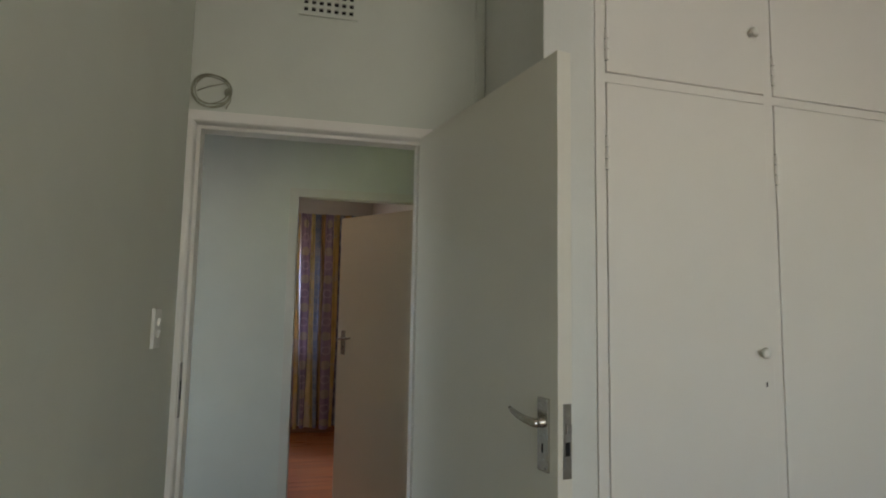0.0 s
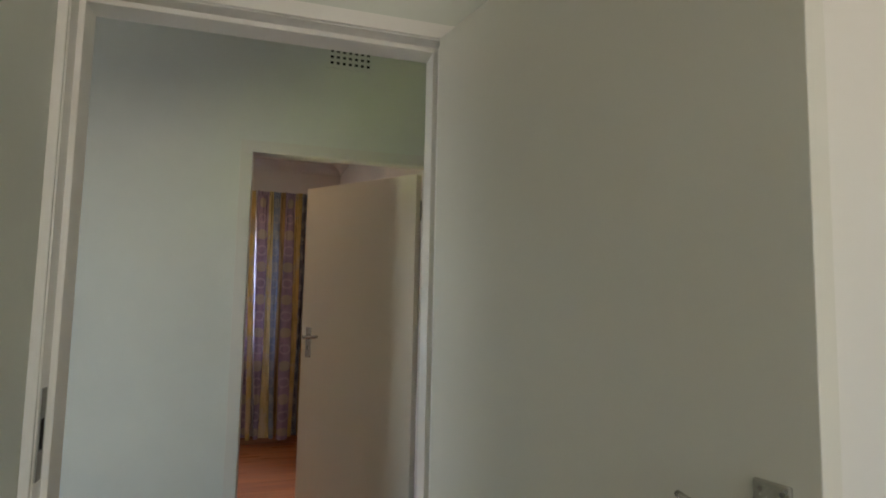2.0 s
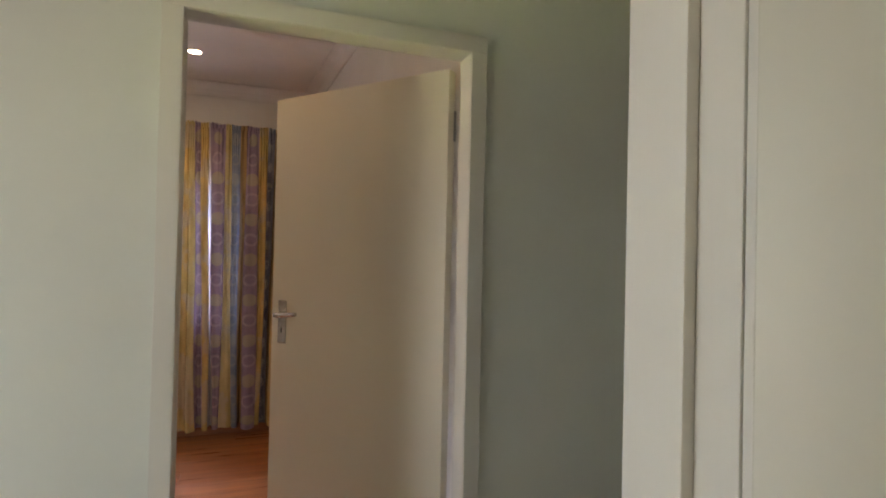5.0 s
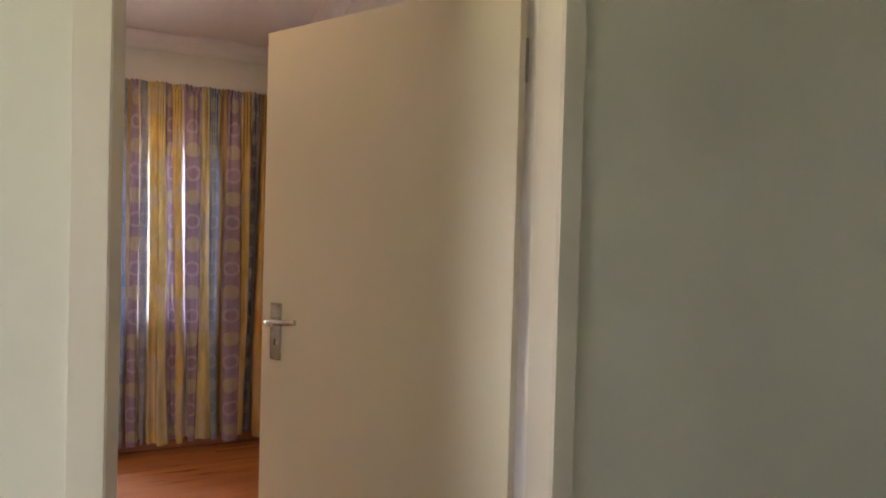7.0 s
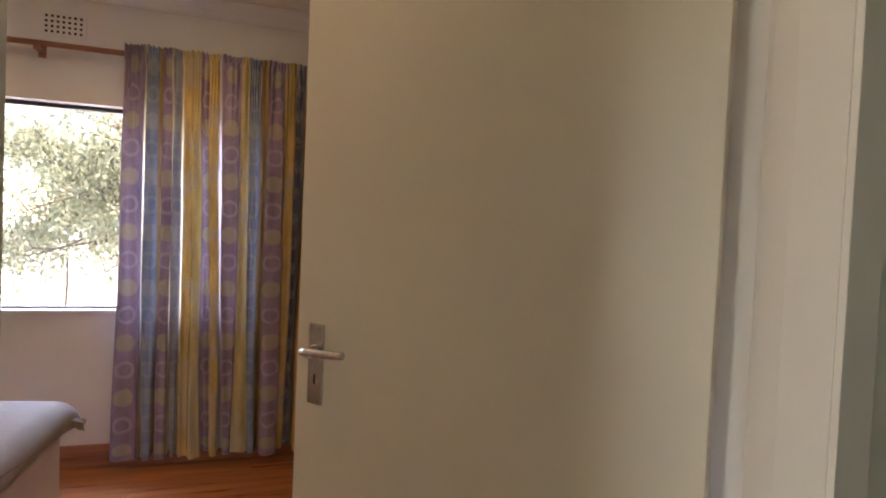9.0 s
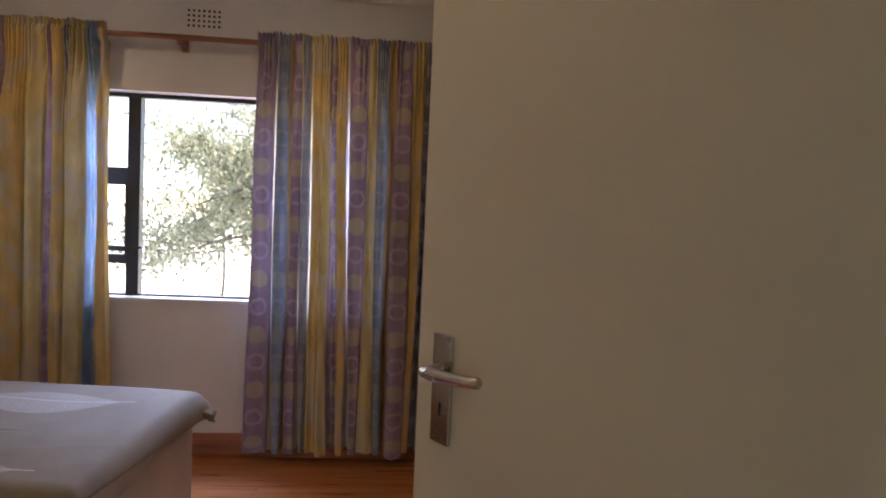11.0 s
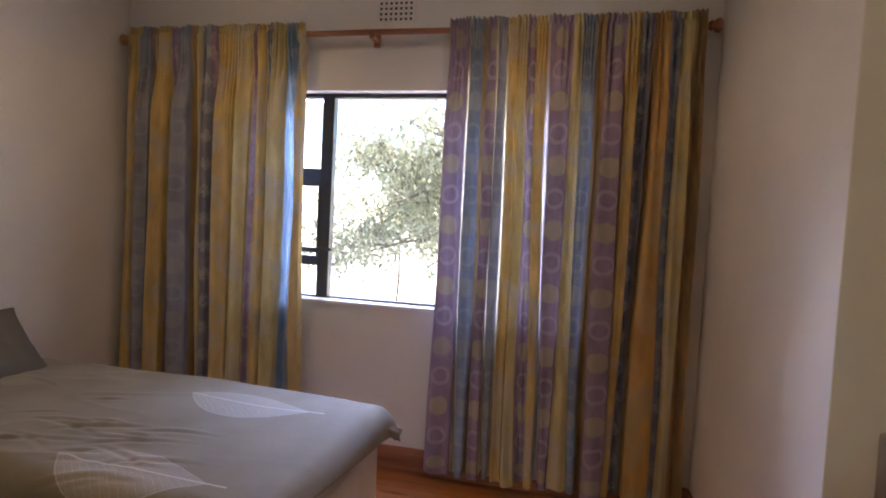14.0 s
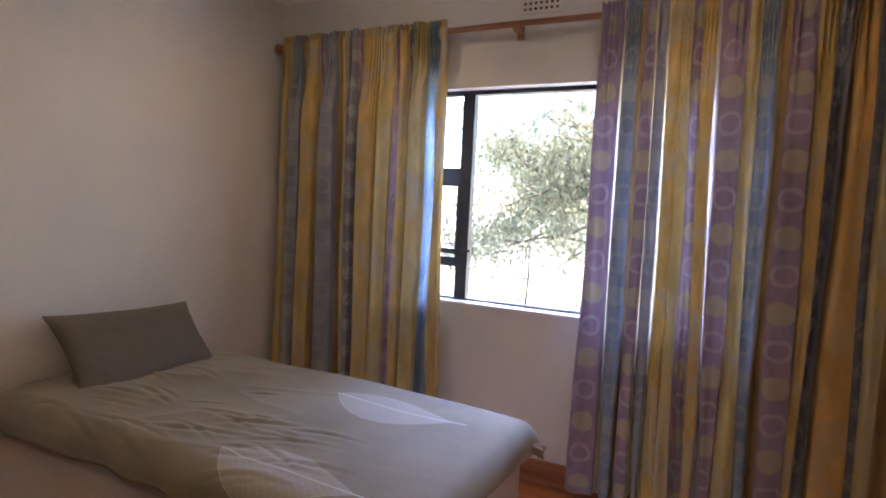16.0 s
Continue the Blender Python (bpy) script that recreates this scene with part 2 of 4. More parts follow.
def boxed(*a, bevel=0.0, seg=2):
    return box(bmesh.new(), *a, bevel=bevel, seg=seg)


def rod(bm, a, b, r0, r1=None, seg=16):
    a, b = Vector(a), Vector(b)
    m = Matrix.Translation((a + b) / 2) @ (b - a).to_track_quat("Z", "Y").to_matrix().to_4x4()
    bmesh.ops.create_cone(bm, cap_ends=True, segments=seg, radius1=r0, radius2=r0 if r1 is None else r1, depth=(b - a).length, matrix=m)
    return bm


def tube(bm, pts, r, seg=8, closed=False):
    pts = [Vector(p) for p in pts]
    n = len(pts)
    rings = []
    for i, p in enumerate(pts):
        a = pts[(i - 1) % n] if closed or i else p
        b = pts[(i + 1) % n] if closed or i < n - 1 else p
        q = (b - a).to_track_quat("Z", "Y")
        rr = r[i] if isinstance(r, (list, tuple)) else r
        rings.append([bm.verts.new(p + q @ Vector((rr * math.cos(2 * math.pi * k / seg), rr * math.sin(2 * math.pi * k / seg), 0))) for k in range(seg)])
    for i in range(n if closed else n - 1):
        a, b = rings[i], rings[(i + 1) % n]
        for k in range(seg):
            bm.faces.new((a[k], a[(k + 1) % seg], b[(k + 1) % seg], b[k]))
    if not closed:
        bm.faces.new(rings[0][::-1])
        bm.faces.new(rings[-1])
    return bm


def pierced(s0, s1, z0, z1, holes, thick, place):
    """A plate from s0 to s1 and z0 to z1 with rectangular holes through its thickness; place turns (s, depth, z) into the world."""
    ss = sorted({s0, s1, *[h[0] for h in holes], *[h[1] for h in holes]})
    zs = sorted({z0, z1, *[h[2] for h in holes], *[h[3] for h in holes]})
    bm = bmesh.new()
    seen_verts = {}

    def v(s, d, z):
        k = (round(s, 5), d, round(z, 5))
        if k not in seen_verts:
            seen_verts[k] = bm.verts.new(place(s, d * thick, z))
        return seen_verts[k]

    def solid(i, j):
        if not (0 <= i < len(ss) - 1 and 0 <= j < len(zs) - 1):
            return False
        cs, cz = (ss[i] + ss[i + 1]) / 2, (zs[j] + zs[j + 1]) / 2
        return not any(h[0] < cs < h[1] and h[2] < cz < h[3] for h in holes)

    for i in range(len(ss) - 1):
        for j in range(len(zs) - 1):
            if not solid(i, j):
                continue
            a, b, c, d = ss[i], ss[i + 1], zs[j], zs[j + 1]
            bm.faces.new((v(a, 0, c), v(b, 0, c), v(b, 0, d), v(a, 0, d)))
            bm.faces.new((v(a, 1, d), v(b, 1, d), v(b, 1, c), v(a, 1, c)))
            for di, dj, e, f in ((-1, 0, (a, c), (a, d)), (1, 0, (b, d), (b, c)), (0, -1, (b, c), (a, c)), (0, 1, (a, d), (b, d))):
                if not solid(i + di, j + dj):
                    bm.faces.new((v(e[0], 0, e[1]), v(f[0], 0, f[1]), v(f[0], 1, f[1]), v(e[0], 1, e[1])))
    bmesh.ops.recalc_face_normals(bm, faces=bm.faces)
    return bm


def wall_along_x(name, x0, x1, y0, y1, z1, mat, label, holes=()):
    o = finish(name, pierced(x0, x1, 0.0, z1, holes, y1 - y0, lambda s, d, z: (s, y0 + d, z)), mat)
    return tagged(o, label, "wall", kind="structure")


def wall_along_y(name, y0, y1, x0, x1, z1, mat, label, holes=()):
    o = finish(name, pierced(y0, y1, 0.0, z1, holes, x1 - x0, lambda s, d, z: (x0 + d, s, z)), mat)
    return tagged(o, label, "wall", kind="structure")


# ---- plan ----
TOP = 2.70
HALL_Y0, HALL_Y1 = 0.11, 1.223
BACK_B = 1.333
WIN_Y = 4.341
LEFT_B, RIGHT_B = -2.235, 1.02
DOOR_A = (0.034, 0.816)
DOOR_B = (0.331, 1.11)
DOOR_C = (2.325, 3.105)
HEAD = 2.03

# openings are cut to the outer edge of the steel frames' backs, the frames fill them
wall_along_x("wall_room_door", 0.0, 1.07, 0.0, 0.11, TOP, MINT, "pale mint painted plaster wall around an open door", [(DOOR_A[0] - 0.026, DOOR_A[1] + 0.026, 0.0, HEAD + 0.026)])
wall_along_x("wall_room_nib", 1.07, 4.26, 0.0, 0.11, TOP, MINT, "mint painted plaster wall behind the wardrobe")
wall_along_y("wall_room_left", -3.7, 0.11, -0.12, 0.0, TOP, MINT, "pale mint painted plaster wall beside the door")
wall_along_y("wall_room_right", -3.7, 0.11, 4.26, 4.38, TOP, MINT, "pale mint painted plaster wall")
wall_along_x("wall_room_back", -0.12, 4.38, -3.82, -3.7, TOP, MINT, "mint painted wall with a wide window", [(0.45, 2.75, 0.85, 2.15)])
o = finish("wall_return", boxed(1.07, 1.229, -0.592, 0.0, 0.0, TOP, bevel=0.004), RETURN)
tagged(o, "short pale grey painted wall return beside the wardrobe", "wall", kind="structure")

wall_along_x("wall_hall_bedroom", -1.6, 4.6, HALL_Y1, BACK_B, TOP, HALL, "pale painted hall wall with two doorways",
             [(DOOR_B[0] - 0.026, DOOR_B[1] + 0.026, 0.0, HEAD + 0.012), (DOOR_C[0] - 0.026, DOOR_C[1] + 0.026, 0.0, HEAD - 0.034)])
wall_along_x("wall_hall_left_part", -1.6, 0.0, HALL_Y0 - 0.11, HALL_Y0, TOP, HALL, "pale painted hall wall")
# the doorway is out of view, assumed as the way in for the hall lamp
wall_along_y("wall_hall_end_left", HALL_Y0, HALL_Y1, -1.72, -1.6, TOP, HALL, "pale painted end wall of the hall with an open doorway", [(0.3, 1.05, 0.0, 2.03)])
wall_along_y("wall_hall_end_right", HALL_Y0, HALL_Y1, 4.48, 4.6, TOP, HALL, "pale painted end wall of the hall")

WIN = (-1.45, 0.47, 0.885, 2.045)
wall_along_x("wall_bedroom_window", LEFT_B - 0.12, RIGHT_B + 0.12, WIN_Y, WIN_Y + 0.23, TOP, CREAM, "cream painted plaster wall with a wide window", [WIN])
wall_along_y("wall_bedroom_left", BACK_B, WIN_Y, LEFT_B - 0.12, LEFT_B, TOP, CREAM, "cream painted plaster wall behind the bed")


def skew(o):
    """The right wall of the bedroom is out of square: it opens towards the door."""
    for v in o.data.vertices:
        v.co.x += (WIN_Y - v.co.y) * 0.043
    return o


skew(wall_along_y("wall_bedroom_right", BACK_B, WIN_Y, RIGHT_B, RIGHT_B + 0.12, TOP, CREAM, "cream painted plaster wall catching window light"))
wall_along_x("wall_bedroom_door_left", LEFT_B - 0.12, -1.6, HALL_Y1, BACK_B, TOP, CREAM, "cream painted plaster wall")
wall_along_x("wall_side_room_window", RIGHT_B + 0.12, 4.72, WIN_Y + 0.1, WIN_Y + 0.33, TOP, CREAM, "cream painted wall with a bright window", [(2.5, 4.1, 0.9, 2.05)])
wall_along_y("wall_side_room_right", BACK_B, WIN_Y + 0.1, 4.6, 4.72, TOP, CREAM, "cream painted plaster wall")


def slab(name, x0, x1, y0, y1, z0, z1, mat, label, category):
    return tagged(finish(name, boxed(x0, x1, y0, y1, z0, z1), mat), label, category, kind="structure")


slab("ceiling_room", -0.12, 4.38, -3.82, 0.0, TOP, TOP + 0.12, CEIL, "white painted flat ceiling", "ceiling")
slab("ceiling_hall", -1.72, 4.72, 0.0, HALL_Y1, TOP, TOP + 0.12, CEIL, "white painted flat hall ceiling", "ceiling")
slab("ceiling_bedroom", LEFT_B - 0.12, 1.21, HALL_Y1, WIN_Y + 0.23, TOP, TOP + 0.12, CEIL, "cream painted flat bedroom ceiling", "ceiling")
slab("ceiling_side_room", 1.21, 4.72, HALL_Y1, WIN_Y + 0.33, TOP, TOP + 0.12, CEIL, "white painted flat ceiling", "ceiling")
slab("floor_room", -0.12, 4.38, -3.82, 0.0, -0.12, 0.0, SLAB, "brown floor", "floor")
slab("floor_hall", -1.72, 4.72, 0.0, HALL_Y1 + 0.06, -0.12, 0.0, SLAB, "brown hall floor", "floor")
slab("floor_side_room", 1.21, 4.72, HALL_Y1 + 0.06, WIN_Y + 0.33, -0.12, 0.0, SLAB, "brown floor", "floor")
floor_bedroom = slab("floor_bedroom", LEFT_B - 0.12, 1.21, HALL_Y1 + 0.06, WIN_Y + 0.23, -0.12, -0.010, BLACK, "red-brown laminate plank floor", "floor")


def cove(name, a, b, normal, mat=CEIL):
    """A hollow cornice along the top of a wall from a to b; normal points into the room."""
    bm = bmesh.new()
    prof = [(0.0, -0.09), (0.008, -0.09), (0.012, -0.075), (0.03, -0.045), (0.06, -0.022), (0.085, -0.012), (0.09, -0.006), (0.09, 0.0), (0.0, 0.0)]
    n = Vector(normal)
    rows = []
    for e in (a, b):
        rows.append([bm.verts.new((e[0] + n.x * d, e[1] + n.y * d, TOP + h)) for d, h in prof])
    k = len(prof)
    for i in range(k):
        bm.faces.new((rows[0][i], rows[0][(i + 1) % k], rows[1][(i + 1) % k], rows[1][i]))
    bm.faces.new(rows[0])
    bm.faces.new(rows[1][::-1])
    bmesh.ops.recalc_face_normals(bm, faces=bm.faces)
    return tagged(finish(name, bm, mat), "cream moulded ceiling cornice", "cornice", kind="structure")


cove("trim_cornice_window", (LEFT_B, WIN_Y), (RIGHT_B, WIN_Y), (0, -1, 0))
cove("trim_cornice_left", (LEFT_B, BACK_B), (LEFT_B, WIN_Y), (1, 0, 0))
skew(cove("trim_cornice_right", (RIGHT_B, BACK_B), (RIGHT_B, WIN_Y), (-1, 0, 0)))
cove("trim_cornice_door", (LEFT_B, BACK_B), (RIGHT_B, BACK_B), (0, 1, 0))


def skirting(name, x0, x1, y0, y1):
    bm = boxed(x0, x1, y0, y1, 0.0, 0.135, bevel=0.006)
    return tagged(finish(name, bm, SKIRT), "red-brown wooden skirting board", "skirting board", kind="structure")


skirting("baseboard_window", LEFT_B, RIGHT_B, WIN_Y - 0.017, WIN_Y - 0.001)
skirting("baseboard_left", LEFT_B + 0.001, LEFT_B + 0.017, BACK_B, WIN_Y - 0.018)
skew(skirting("baseboard_right", RIGHT_B - 0.017, RIGHT_B - 0.001, BACK_B + 0.1, WIN_Y - 0.018))
skirting("baseboard_door", LEFT_B + 0.018, DOOR_B[0] - 0.06, BACK_B + 0.001, BACK_B + 0.017)

# ---- doors and their frames ----


def door_frame(name, x0, x1, y0, y1, head, stop0, stop1, mat, label, left=0.05, right=0.05, strike=False, deep_left=False):
    """Pressed steel frame in the opening x0..x1; the stop runs from depth stop0 to stop1, on the left right through if deep_left."""
    t = thing(name, label, "door frame", kind="structure")
    lip = 0.014
    front, back = stop0 > y0 + 0.01, stop1 < y1 - 0.01
    rest = (y0 + 0.001, stop0) if front else (stop1, y1 - 0.001)
    for x, far in ((x0, left), (x1, right)):
        s = -1 if x == x0 else 1
        bm = bmesh.new()

        def span(a, b, c, d, top):
            box(bm, min(x + s * a, x + s * b), max(x + s * a, x + s * b), c, d, 0.0, top, 0.0015)
        span(0.0, 0.029, stop0, y1 - 0.002 if deep_left and x == x0 else stop1, head)
        span(lip - 0.002, 0.0292, *rest, head + lip - 0.002)
        span(lip if front else 0.001, far, y0 - 0.009, y0 + 0.0005, head + (lip if front else 0.001))
        span(lip if back else 0.001, far, y1 - 0.0005, y1 + 0.009, head + (lip if back else 0.001))
        j = part("jamb", bm, mat, t)
        if strike and x == x0:
            part("strike_plate", boxed(x0 - lip + 0.001, x0 - lip + 0.005, y0 + 0.004, y0 + 0.030, 1.03, 1.21, bevel=0.001), STEEL, j, "dull steel strike plate")
            part("strike_slot", boxed(x0 - lip + 0.0045, x0 - lip + 0.0056, y0 + 0.009, y0 + 0.025, 1.09, 1.15), BLACK, j)
    bm = bmesh.new()
    box(bm, x0 - 0.029, x1 + 0.029, stop0, stop1, head, head + 0.029, 0.0015)
    box(bm, x0 - 0.029, x1 + 0.029, *rest, head + lip - 0.002, head + 0.0292, 0.0015)
    for c, d, deep in ((y0 - 0.009, y0 + 0.0005, front), (y1 - 0.0005, y1 + 0.009, back)):
        box(bm, x0 - left, x1 + right, c, d, head + (lip if deep else 0.001), head + 0.0505, 0.0015)
    part("head", bm, mat, t)
    return t


def lever_handle(parent, x, z, side, mat, blunt=False):
    """Plate with a lever, a keyhole and screws on the leaf's face at local y = 0, facing side."""
    def y(a, b):
        return (min(side * a, side * b), max(side * a, side * b))
    bm = boxed(x - 0.021, x + 0.021, *y(0.0, 0.007), z - 0.072, z + 0.095, bevel=0.003, seg=3)
    plate = part("handle_plate", bm, mat, parent, "worn chrome handle plate")
    bm = bmesh.new()
    rod(bm, (x + 0.003, side * 0.005, z + 0.040), (x + 0.003, side * 0.030, z + 0.040), 0.013, 0.0095, 20)
    part("lever_neck", bm, mat, plate)
    bm = bmesh.new()
    pts = [(x + 0.014, side * 0.030, z + 0.039), (x - 0.004, side * 0.032, z + 0.040), (x - 0.030, side * 0.034, z + 0.042), (x - 0.060, side * 0.035, z + 0.046), (x - 0.088, side * 0.034, z + 0.053), (x - 0.100, side * 0.033, z + 0.058)]
    if blunt:
        pts = [(a, b, z + 0.039 + 0.09 * max(0.0, x - a)) for a, b, c in pts[:-1]] + [(x - 0.102, side * 0.033, z + 0.049), (x - 0.104, side * 0.033, z + 0.049)]
    tube(bm, pts, [0.0085, 0.0105, 0.0095, 0.0088, 0.0084, 0.0082, 0.006] if blunt else [0.0085, 0.0105, 0.0092, 0.008, 0.0062, 0.004], 14)
    part("lever", bm, mat, plate, "curved chrome lever", True)
    part("keyhole", boxed(x - 0.003, x + 0.003, *y(0.0055, 0.0072), z - 0.030, z - 0.009, bevel=0.0008), BLACK, plate)
    for dx in (-0.012, 0.012):
        for dz in (-0.063, 0.085):
            bm = bmesh.new()
            rod(bm, (x + dx, side * 0.005, z + dz), (x + dx, side * 0.0075, z + dz), 0.0035, 0.0028, 10)
            part("screw", bm, STEEL, plate)
    return plate


def door(name, hinge, angle, side, width, height, mat, label, handle_z, handle_in=0.062, metal_mat=CHROME, blunt=True):
    """A leaf hinged at local x = 0. Its face at local y = 0 looks to side; the thickness goes the other way."""
    t = thing(name, label, "door", (hinge[0], hinge[1], 0.0), angle, kind="structure")
    thick = 0.040
    y0, y1 = (0.0, thick) if side < 0 else (-thick, 0.0)
    leaf = part("leaf", boxed(-0.008, width, y0, y1, 0.008, height, bevel=0.0018), mat, t)
    x = width - handle_in
    lever_handle(leaf, x, handle_z, side, metal_mat, blunt)
    back = part("back_plate", boxed(x - 0.021, x + 0.021, *((thick, thick + 0.006) if side < 0 else (-thick - 0.006, -thick)), handle_z - 0.072, handle_z + 0.095, bevel=0.002), metal_mat, leaf)
    m = (y0 + y1) / 2 + (0.005 if side < 0 else -0.005)
    lock = part("lock_plate", boxed(width - 0.001, width + 0.0025, m - 0.011, m + 0.011, handle_z - 0.078, handle_z + 0.087, bevel=0.0008), STEEL, leaf, "dull steel lock face plate")
    part("latch", boxed(width + 0.002, width + 0.0095, m - 0.007, m + 0.007, handle_z + 0.022, handle_z + 0.044, bevel=0.002), STEEL, leaf)
    part("bolt_slot", boxed(width + 0.002, width + 0.0032, m - 0.006, m + 0.006, handle_z - 0.028, handle_z + 0.002), BLACK, leaf)
    for zz in (0.25, height - 0.18):
        bm = bmesh.new()
        hy = -thick if side > 0 else thick
        rod(bm, (-0.006, hy, zz - 0.05), (-0.006, hy, zz + 0.05), 0.0065, None, 12)
        box(bm, -0.006, 0.03, hy - 0.0015, hy + 0.0015, zz - 0.05, zz + 0.05)
        part("hinge", bm, STEEL, t, "dull steel butt hinge")
    return t


door_frame("door_frame_1", *DOOR_A, 0.0, 0.11, HEAD, 0.045, 0.11, WHITE, "white painted steel door frame", left=0.033, right=0.05, strike=True)
door("door_1", (0.815, -0.030), math.degrees(math.atan2(-0.8035, 0.1897)), -1, 0.826, 2.036, DOORP, "grey-white painted flush door standing open", 1.116, 0.050, blunt=False)
door_frame("door_frame_2", *DOOR_B, HALL_Y1, BACK_B, 2.016, HALL_Y1, BACK_B - 0.045, FRAMEB, "cream painted steel door frame", deep_left=True)
door("door_2", (1.095, 1.384), math.degrees(math.atan2(2.006 - 1.384, 0.602 - 1.095)), 1, 0.795, 2.016, DOORB, "cream painted flush door standing half open", 1.126)
# darker paint than white here stands in for the shade on this frame
door_frame("door_frame_3", *DOOR_C, HALL_Y1, BACK_B, 1.970, HALL_Y1, BACK_B - 0.045, FRAMEB, "off-white painted steel door frame", left=0.035)
door("door_3", (3.09, 1.384), 118.0, 1, 0.795, 1.970, WHITE, "white painted flush door standing half open in bright light", 1.117)

# ---- built-in wardrobe ----


def knob(bm, x, y, z):
    rod(bm, (x, y, z), (x, y - 0.012, z), 0.007, 0.008, 14)
    rod(bm, (x, y - 0.012, z), (x, y - 0.020, z), 0.008, 0.017, 18)
    rod(bm, (x, y - 0.020, z), (x, y - 0.027, z), 0.017, 0.010, 18)
    return bm


def wardrobe():
    t = thing("built_in_wardrobe", "white painted built-in wardrobe with flush doors", "wardrobe", (0, 0, 0))
    y = -0.596
    # the front stands a little out of square with the room
    turn = Vector((1.230, y, 0.0))
    t.matrix_world = Matrix.Translation(turn) @ Matrix.Rotation(radians(3.5), 4, "Z") @ Matrix.Translation(-turn)
    cols = [(1.262 + 0.608 * i, 1.836 + 0.608 * i) for i in range(5)]
    low, high = (0.10, 2.078), (2.106, 2.62)
    holes = [(a, b, *z) for a, b in cols for z in (low, high)]
    part("face_frame", pierced(1.230, 4.30, 0.0, TOP, holes, 0.03, lambda s, d, z: (s, y + d, z)), WHITE, t)
    # near-black, so that the gaps round the doors read as shaded inside
    part("back_panel", boxed(1.250, 4.24, -0.25, -0.24, 0.0, TOP - 0.002), BLACK, t)
    for a, b in cols:
        for (z0, z1), kz in ((low, 1.293), (high, 2.300)):
            d = part("cabinet_door", boxed(a + 0.0022, b - 0.0010, y - 0.004, y + 0.018, z0 + 0.002, z1 - (0.003 if z0 < 1 else 0.002), bevel=0.002), WHITE, t)
            part("knob", knob(bmesh.new(), b - 0.05, y - 0.004, kz), PLASTIC, d, "white turned knob", True)
            if z0 < 1:
                bm = boxed(b - 0.034, b - 0.030, y - 0.0052, y - 0.003, 1.19, 1.205)
                part("keyhole", bm, BLACK, d)
            for hz in ((0.35, 1.865) if z0 < 1 else (2.19, 2.52)):
                h = part("hinge", boxed(a - 0.004, a + 0.004, y - 0.0055, y - 0.0035, hz - 0.05, hz + 0.05), STEEL, d, "worn steel hinge with painted knuckles")
                for k in range(3):
                    kz = hz - 0.048 + 0.033 * k
                    part("knuckle", rod(bmesh.new(), (a + 0.001, y - 0.007, kz), (a + 0.001, y - 0.007, kz + 0.029), 0.0062, None, 10), WHITE, h)
    return t


wardrobe()

# ---- wall fittings ----


def air_vent(name, cx, cz, y, toward, mat, label, cols=7, rows=5, pitch=0.0275):
    """A pierced plate on a wall along x; toward is -1 or 1, the way it faces."""
    t = thing(name, label, "air vent", (cx, y, cz))
    w, h = cols * pitch / 2 + 0.012, rows * pitch / 2 + 0.010
    hs = pitch * 0.27
    holes = [((i - (cols - 1) / 2) * pitch - hs, (i - (cols - 1) / 2) * pitch + hs, (j - (rows - 1) / 2) * pitch - hs, (j - (rows - 1) / 2) * pitch + hs) for i in range(cols) for j in range(rows)]
    part("vent_plate", pierced(-w, w, -h, h, holes, 0.007, lambda s, d, z: (s, toward * (0.0085 - d), z)), mat, t)
    # near-black sheet stands in for the shade behind the holes
    part("vent_backing", boxed(-w + 0.006, w - 0.006, min(toward * 0.0003, toward * 0.0014), max(toward * 0.0003, toward * 0.0014), -h + 0.006, h - 0.006), BLACK, t)
    return t


air_vent("air_vent", 0.463, 2.552, 0.0, -1, MINT, "painted plaster air vent with square holes above the door")
air_vent("air_vent", 0.735, 2.517, HALL_Y1, -1, HALL, "painted plaster air vent with square holes in the hall", 7, 5)
air_vent("air_vent", -0.580, 2.458, WIN_Y, -1, CREAM, "cream plaster air vent above the curtain rod", 7, 4)


def light_switch(name, place, turn, label, rockers=2, mat=PLASTIC):
    """Faces local -y."""
    t = thing(name, label, "light switch", place, turn)
    part("switch_plate", boxed(-0.036, 0.036, -0.010, 0.0, -0.058, 0.058, bevel=0.003), mat, t)
    for k in range(rockers):
        z = 0.018 - 0.034 * k
        bm = boxed(-0.008, 0.008, -0.017, -0.009, z - 0.011, z + 0.011, bevel=0.002)
        bmesh.ops.rotate(bm, verts=bm.verts, cent=(0, -0.01, z), matrix=Matrix.Rotation(radians(9), 3, "X"))
        part("rocker", bm, mat, t)
    return t


light_switch("light_switch", (0.0005, -0.245, 1.338), 90, "white plastic double light switch beside the door")
light_switch("light_switch", (2.198, HALL_Y1 - 0.0005, 1.338), 0, "small cream light switch on the hall wall", 1, CREAMPLASTIC)


